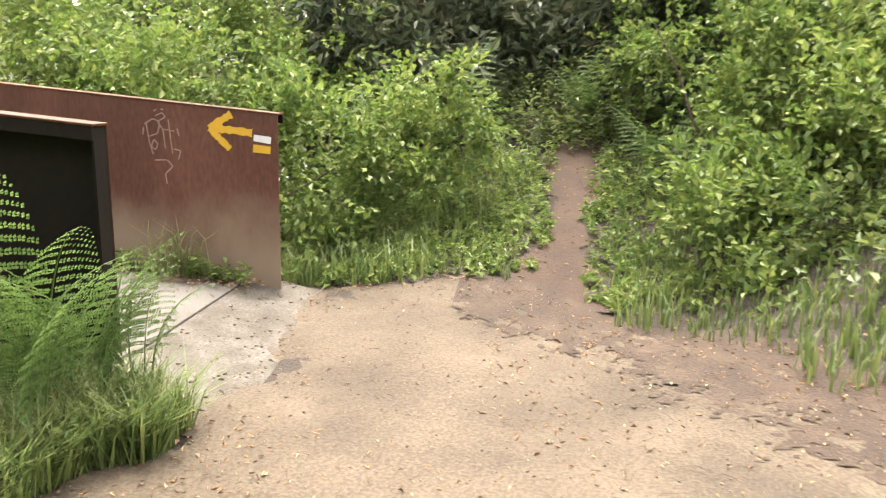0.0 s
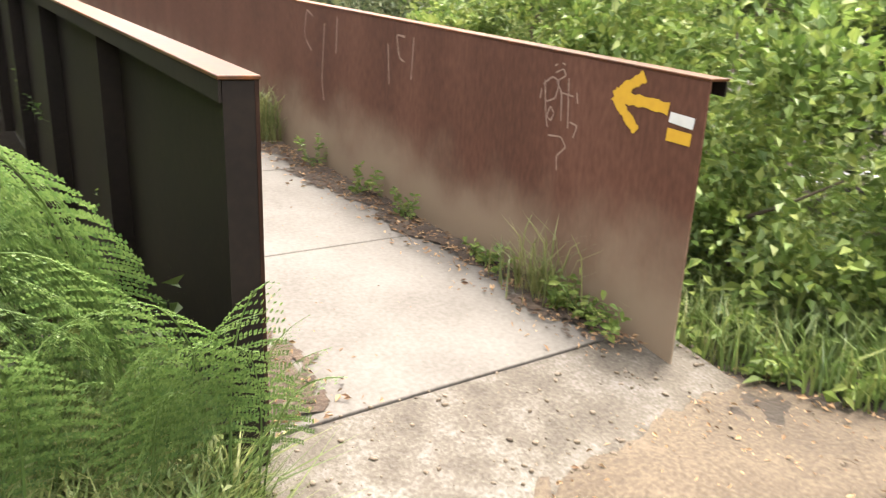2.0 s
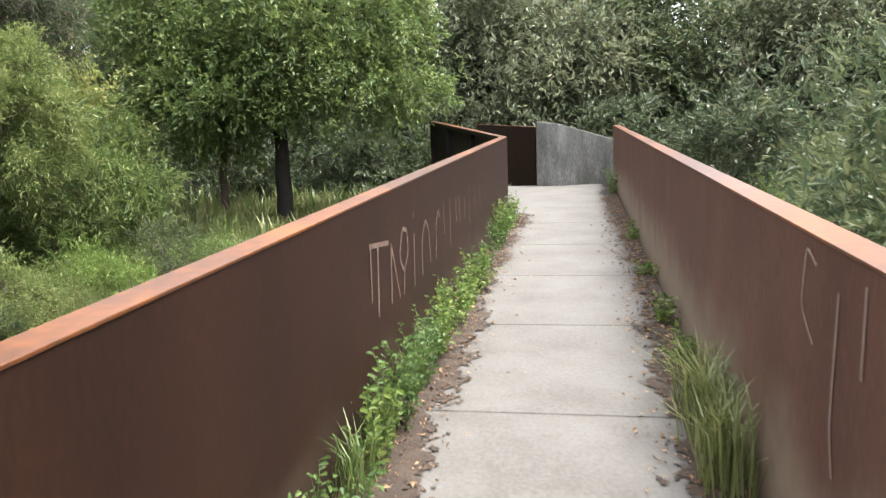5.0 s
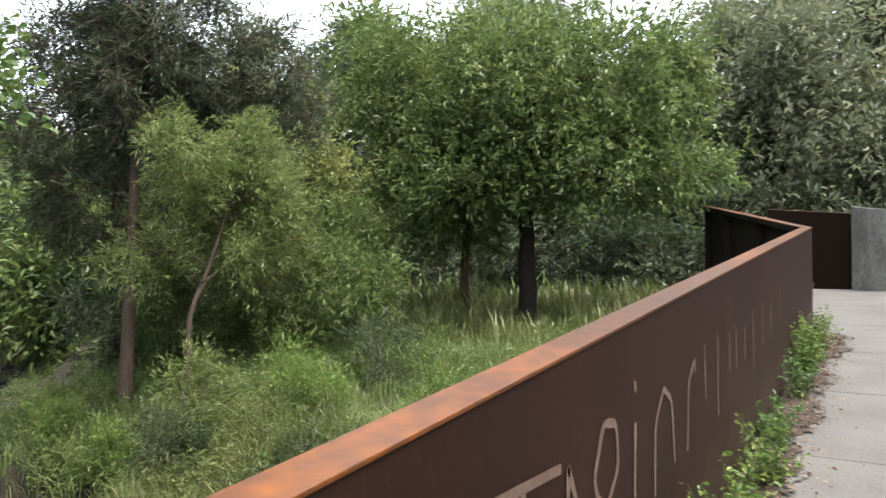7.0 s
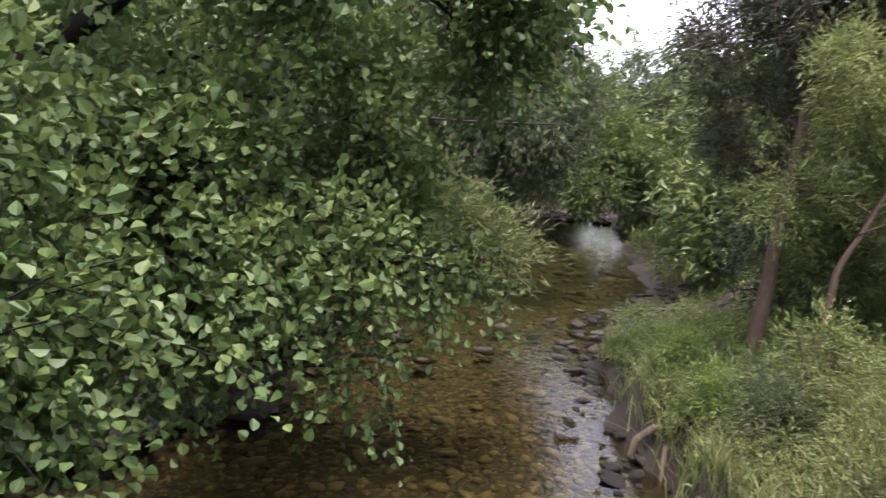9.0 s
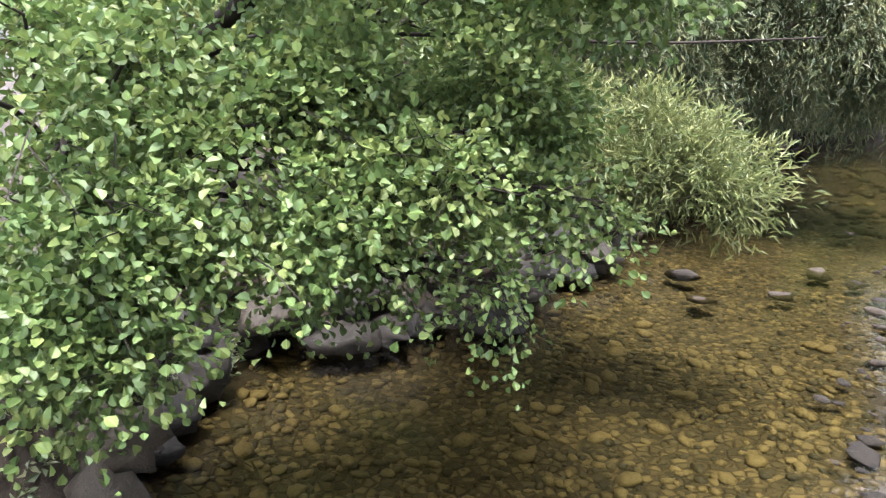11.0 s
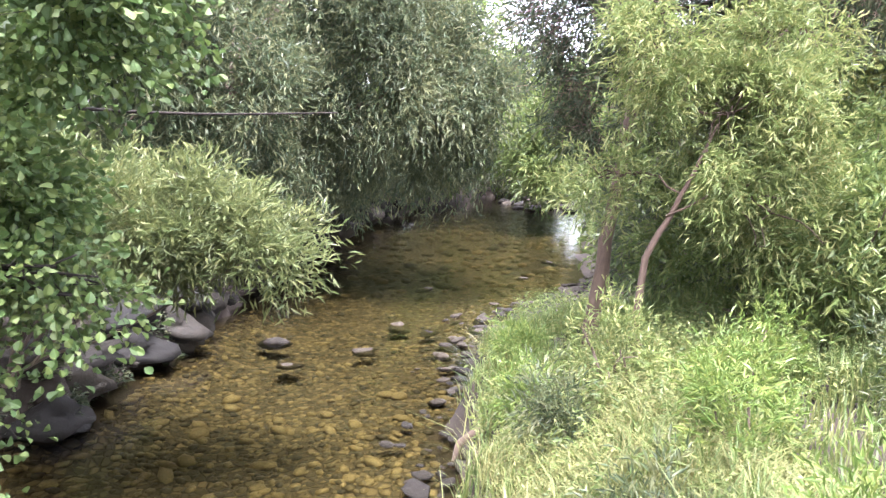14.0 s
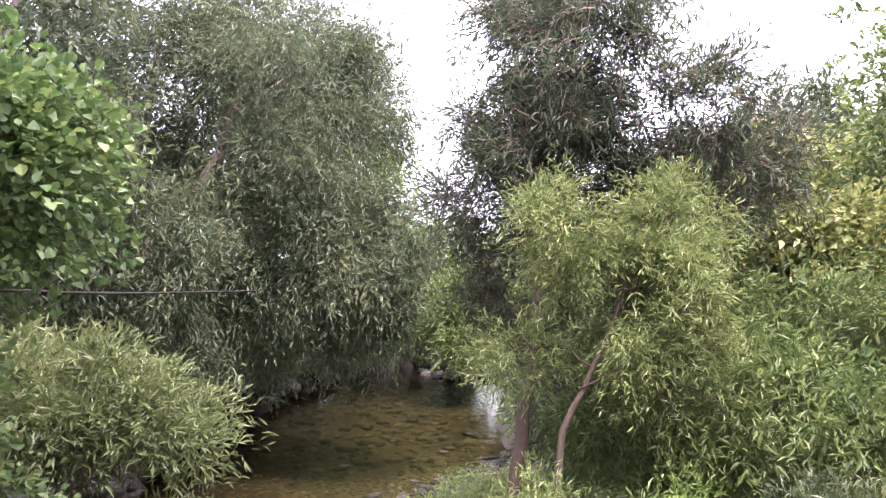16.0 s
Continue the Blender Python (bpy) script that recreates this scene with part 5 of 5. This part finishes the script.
for i, (x, y, sz) in enumerate(((-14.2, 10.2, 0.28), (-10.4, 9.4, 0.3), (-8.6, 8.75, 0.22), (-9.1, 7.3, 0.3), (-7.8, 7.6, 0.25), (-9.9, 9.9, 0.2), (-10.35, 10.88, 0.22), (-11.0, 11.1, 0.25), (-8.4, 10.04, 0.22), (-9.0, 10.2, 0.22), (-8.1, 10.4, 0.25), (-9.5, 10.3, 0.16), (-9.1, 10.4, 0.14), (-6.2, 9.75, 0.16), (-7.6, 10.3, 0.2), (-7.2, 10.2, 0.2), (-12.5, 12.5, 0.3), (-12.5, 11.6, 0.12), (-16, 13, 0.15), (-19, 14.5, 0.2), (-11.8, 11.8, 0.25), (-10.1, 10.9, 0.2), (-6.6, 10.0, 0.15))):
    rock("rock", "flat stone standing out of the shallow stream", ROCKS[i % 5], x, y, WATER - 0.3 * sz + 0.02, sz, "stream stones")
for i in range(120):
    x, y = rng.uniform(-16, -7.6), rng.uniform(0, 1.9)
    rock("rock", "dry stone on the gravel bank", ROCKS[i % 5], x, np.interp(x, XB, Y_FAR) - 0.2 + y, max(WATER, float(land(x, np.interp(x, XB, Y_FAR) - 0.2 + y))) + 0.02, rng.uniform(0.05, 0.17), "gravel bank stones")
for i in range(26):
    x, y = rng.uniform(-48, -38), rng.uniform(-3.5, 2)
    rock("rock", "pale stone of the shallow riffle", ROCKS[i % 5], x, np.interp(x, XB, Y_FAR) - 2 + y, WATER + 0.05, rng.uniform(0.2, 0.6), "riffle stones")
for i, (x, y, sz) in enumerate(((-2.0, 9.5, 0.14), (-1.6, 9.8, 0.26), (-2.65, 9.72, 0.12), (-2.5, 10.0, 0.18), (-1.8, 9.6, 0.09), (-1.4, 9.45, 0.08), (-1.2, 9.6, 0.12), (-2.2, 9.65, 0.1), (-0.8, 9.7, 0.25), (-1.55, 9.4, 0.05), (-1.7, 9.35, 0.06), (-1.1, 9.35, 0.06))):
    rock("rock", "rounded brown stone on the sandy edge", ROCKS[i % 5], x, y, WATER + 0.05 + 0.25 * sz, sz, "sand edge stones")

for i in range(90):
    x = rng.uniform(-13.5, -2.6)
    y = np.interp(x, XB, Y_FAR) + rng.normal() * 0.3 - 0.1 - 0.5 * (x < -7) * rng.random()
    rock("rock", "dark wet stone at the foot of the grassy bank", ROCKS[i % 5], x, y, WATER + 0.02, 0.04 + 0.13 * rng.random() ** 3, "bank foot stones")
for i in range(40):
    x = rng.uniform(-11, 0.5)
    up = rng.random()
    rock("boulder", "stacked boulder of the near stream bank, darkened as in shade", BOULDERS[i % 5], x, np.interp(x, XB, Y_NEAR) - 0.55 * up + 0.05, WATER + 0.95 * up, 0.14 + 0.4 * rng.random() ** 1.6, "bank boulders")
for x, y, z, sz, tall in ((-4.4, 3.9, -1.12, 0.62, 0.5), (-6.3, 4.75, -0.92, 0.75, 0.8), (-5.15, 5.35, -1.14, 0.42, 0.3), (-9.7, 5.75, -1.14, 0.5, 0.28), (-9.2, 5.4, -0.8, 0.4, 1.2)):
    ob = rock("boulder", "broad worn slab of rock at the water's edge", BOULDERS[int(10 * sz) % 5], x, y, z, sz, "bank boulders")
    ob.matrix_basis = ob.matrix_basis @ Matrix.Diagonal((1.2, 0.9, tall, 1))

bm = bmesh.new()
for z0, z1, w0, w1 in ((-1.5, -0.92, 0.125, 0.085), (-0.92, -0.895, 0.085, 0.07)):
    r0 = [bm.verts.new((sx * w0, sy * w0, z0)) for sx, sy in ((-1, -1), (1, -1), (1, 1), (-1, 1))]
    r1 = [bm.verts.new((sx * w1, sy * w1, z1)) for sx, sy in ((-1, -1), (1, -1), (1, 1), (-1, 1))]
    for i in range(4):
        bm.faces.new((r0[i], r0[(i + 1) % 4], r1[(i + 1) % 4], r1[i]))
bm.faces.new(r1)
post = thing("concrete_post", -1.4, 8.63, 0, "short mossy concrete post standing on the wet sand", "post")
post.rotation_euler = (0, 0, 0.25)
part("shaft", bm, M_POST, post)
part("footing", box(bmesh.new(), -0.16, 0.3, -0.2, 0.6, -1.5, -1.235, 0.03), M_POST, post, "flat concrete footing")


def stone_field(n, x0, x1, size, seed):
    r = np.random.default_rng(seed)
    x = r.uniform(x0, x1, n)
    a, b = np.interp(x, XB, Y_NEAR), np.interp(x, XB, Y_FAR)
    y = a + 0.1 + (b - a - 0.2) * r.random(n)
    sand = (y > np.interp(x, [-4, -2.6, -1.7, 0, 3], [10, 9.0, 7.95, 7.5, 7.5])) & (x > -3.2)
    x, y = x[~sand], y[~sand]
    return x, y, size * (0.4 + 0.9 * r.random(len(x)) ** 2.5)


BEDS = [stone_mesh("stone", i + 40, M_BED, 1, 0.6, 0.5, 1.0) for i in range(6)]
bed_ob = bpy.data.objects["stream_bed"]
x, y, sz = stone_field(330, -7, -0.5, 0.12, 3)
for i in range(min(300, len(x))):
    ob = new("stone", BEDS[i % 6])
    ob.parent = bed_ob
    top = min(land(x[i], y[i]) + 0.25 * sz[i], WATER - 0.015 - 0.5 * sz[i])
    ob.matrix_basis = pose(x[i], y[i], top, rng.uniform(-15, 15), rng.uniform(-15, 15), rng.uniform(0, 360)) @ Matrix.Diagonal((sz[i] * 1.2, sz[i], sz[i] * 0.9, 1))
libs = []
for me in BEDS:
    lv = np.array([v.co[:] for v in me.vertices])
    lf = np.array([p.vertices[:] for p in me.polygons])
    libs.append((lv, lf))


def field_mesh(name, label, x, y, z, sz, mat, cat, tall=0.9):
    out = []
    for i in range(len(x)):
        lv, lf = libs[i % 6]
        t = rng.uniform(0, 6.28)
        c, s = math.cos(t), math.sin(t)
        q = lv * [sz[i] * 1.25, sz[i], sz[i] * tall]
        out.append((np.stack([q[:, 0] * c - q[:, 1] * s + x[i], q[:, 0] * s + q[:, 1] * c + y[i], q[:, 2] + z[i]], -1), lf))
    v, f = joined(out)
    return tagged(put(name, mesh(name, v, [np.concatenate(f)], mat, True)), label, cat, kind="stuff")


x, y, sz = stone_field(7500, -14, 3, 0.068, 5)
field_mesh("bed_stones", "brown and ochre cobbles under the water", x, y, np.minimum(land(x, y) + 0.2 * sz, WATER - 0.01 - 0.45 * sz), sz, M_BED, "stones")
x, y, sz = stone_field(900, -40, -14, 0.22, 6)
field_mesh("bed_stones", "cobbles in the far reach of the stream", x, y, np.minimum(land(x, y) + 0.2 * sz, WATER - 0.01 - 0.4 * sz), sz, M_BED, "stones")
x, y = rng.uniform(0.3, 6, 5200), rng.uniform(-3.5, 2.2, 5200)
ok = on_path(x, y) > -0.15
x, y = x[ok], y[ok]
sz = 0.002 + 0.009 * rng.random(len(x)) ** 4
field_mesh("path_pebbles", "small stones lying on the sandy path", x, y, land(x, y) + 0.012 + 0.2 * sz, sz, M_PEBBLE, "pebbles")
x, y = rng.uniform(-3, 1, 900), rng.uniform(8.0, 9.8, 900)
sz = 0.006 + 0.03 * rng.random(900) ** 4 * (y > 9.1)
field_mesh("sand_pebbles", "pebbles on the wet sand", x, y, np.maximum(land(x, y), WATER - 0.05 + 0.07 * smooth(7.6, 9.3, y)) + 0.3 * sz, sz, M_PEBBLE, "pebbles")

n = 900
y = 1.36 + 0.8 * rng.random(n) ** 2.2
x = rng.uniform(3.05, 5.15, n)
sz = 0.003 + 0.014 * rng.random(n) ** 3
field_mesh("threshold_rubble", "small stones strewn over the worn threshold", x, y, -0.03 + 0.2 * (y - 1.38) + 0.3 * sz, sz, M_PEBBLE, "pebbles")

# ---- roots, stump, branch ----
v, f = joined([tube([(-4.2, 10.2, -0.75), (-4.25, 9.95, -0.85), (-4.3, 9.78, -1.0), (-4.3, 9.72, -1.3)], [0.05, 0.05, 0.045, 0.04], 7), tube([(-4.0, 10.15, -0.8), (-3.8, 9.9, -0.9), (-3.6, 9.8, -1.25)], [0.035, 0.03, 0.02], 6)])
tagged(put("root", mesh("root", v, f, M_WOODDARK, True)), "dark bare root bending into the stream", "root")
v, f = tube([(-3.05, 11.2, -0.1), (-3.07, 11.2, 0.15), (-3.1, 11.22, 0.42), (-3.08, 11.2, 0.5)], [0.06, 0.05, 0.055, 0.02], 8)
tagged(put("stump", mesh("stump", v, f, M_WOODDARK, True)), "thin weathered stump among the bank weeds", "stump")
s = np.linspace(0, 1, 12)[:, None]
v, f = tube(np.array([-1.9, 4.4, 2.25]) + np.array([-1.8, 4.0, 0.15]) * s + [0, 0, 1] * np.sin(s * 7) * 0.03, np.linspace(0.022, 0.007, 12), 6)
tagged(put("dead_branch", mesh("dead_branch", v, f, M_DARKBARK, True)), "thin dark bare branch reaching over the stream", "branch")

# ---- the pale path beyond the bridge ----
sheet("far_path", 5.5, 14, 18.6, 44, 0.3, M_GRAVEL, 0.03, lambda x, y: np.abs(x - 6.9 - 0.16 * (y - 18.6)) < 0.9, label="pale gravel path leading away beyond the bridge", category="path")

edge = sheet("path_edge", 2.2, 6.3, -3.6, 1.9, 0.025, M_MOULD, 0.016, lambda x, y: (on_path(x, y) > -0.4) & (on_path(x, y) + 0.25 * (wave(x, y, 1.9) + 0.7 * wave(x, y, 5.3) + 0.8 * wave(x, y, 13) + 0.8 * wave(x, y, 29) + 0.8 * wave(x, y, 61)) < np.interp(x - 0.8 * y, [2.5, 4.0, 6], [0.3, 0.8, 1.2])) & (y < 0.7), label="brown leaf mould along the edge of the path", category="leaf mould")
tagged(edge, kind="stuff")
field_twigs = []
for _ in range(70):
    x, y = rng.uniform(2.2, 5.6), rng.uniform(-2.2, 1.6)
    if on_path(x, y) < -0.3:
        continue
    t, L = rng.uniform(0, 3.14), rng.uniform(0.03, 0.12)
    z = float(land(x, y)) + 0.028
    field_twigs.append(tube([(x, y, z), (x + L * 0.5 * math.cos(t), y + L * 0.5 * math.sin(t), z + 0.006), (x + L * math.cos(t + 0.3), y + L * math.sin(t + 0.3), z)], [0.002, 0.003, 0.0015], 4))
tv, tf = joined(field_twigs)
tagged(put("path_twigs", mesh("path_twigs", tv, tf, M_WOODDARK)), "small dead twigs lying on the gravel", "twigs", kind="stuff")


def path_bits(n):
    x, y = rng.uniform(0.3, 6.2, n), rng.uniform(-3.4, 1.9, n)
    ok = (on_path(x, y) > -0.25) & (rng.random(n) < np.interp(on_path(x, y) + 0.3 * wave(x, y, 1.7), [0, 0.5, 1.4], [1, 0.45, 0.06]))
    return np.stack([x[ok], y[ok], land(x[ok], y[ok]) + 0.02], -1)


litter("leaf_litter", "dead leaf bits strewn over the gravel path", 15000, path_bits, 0.026)
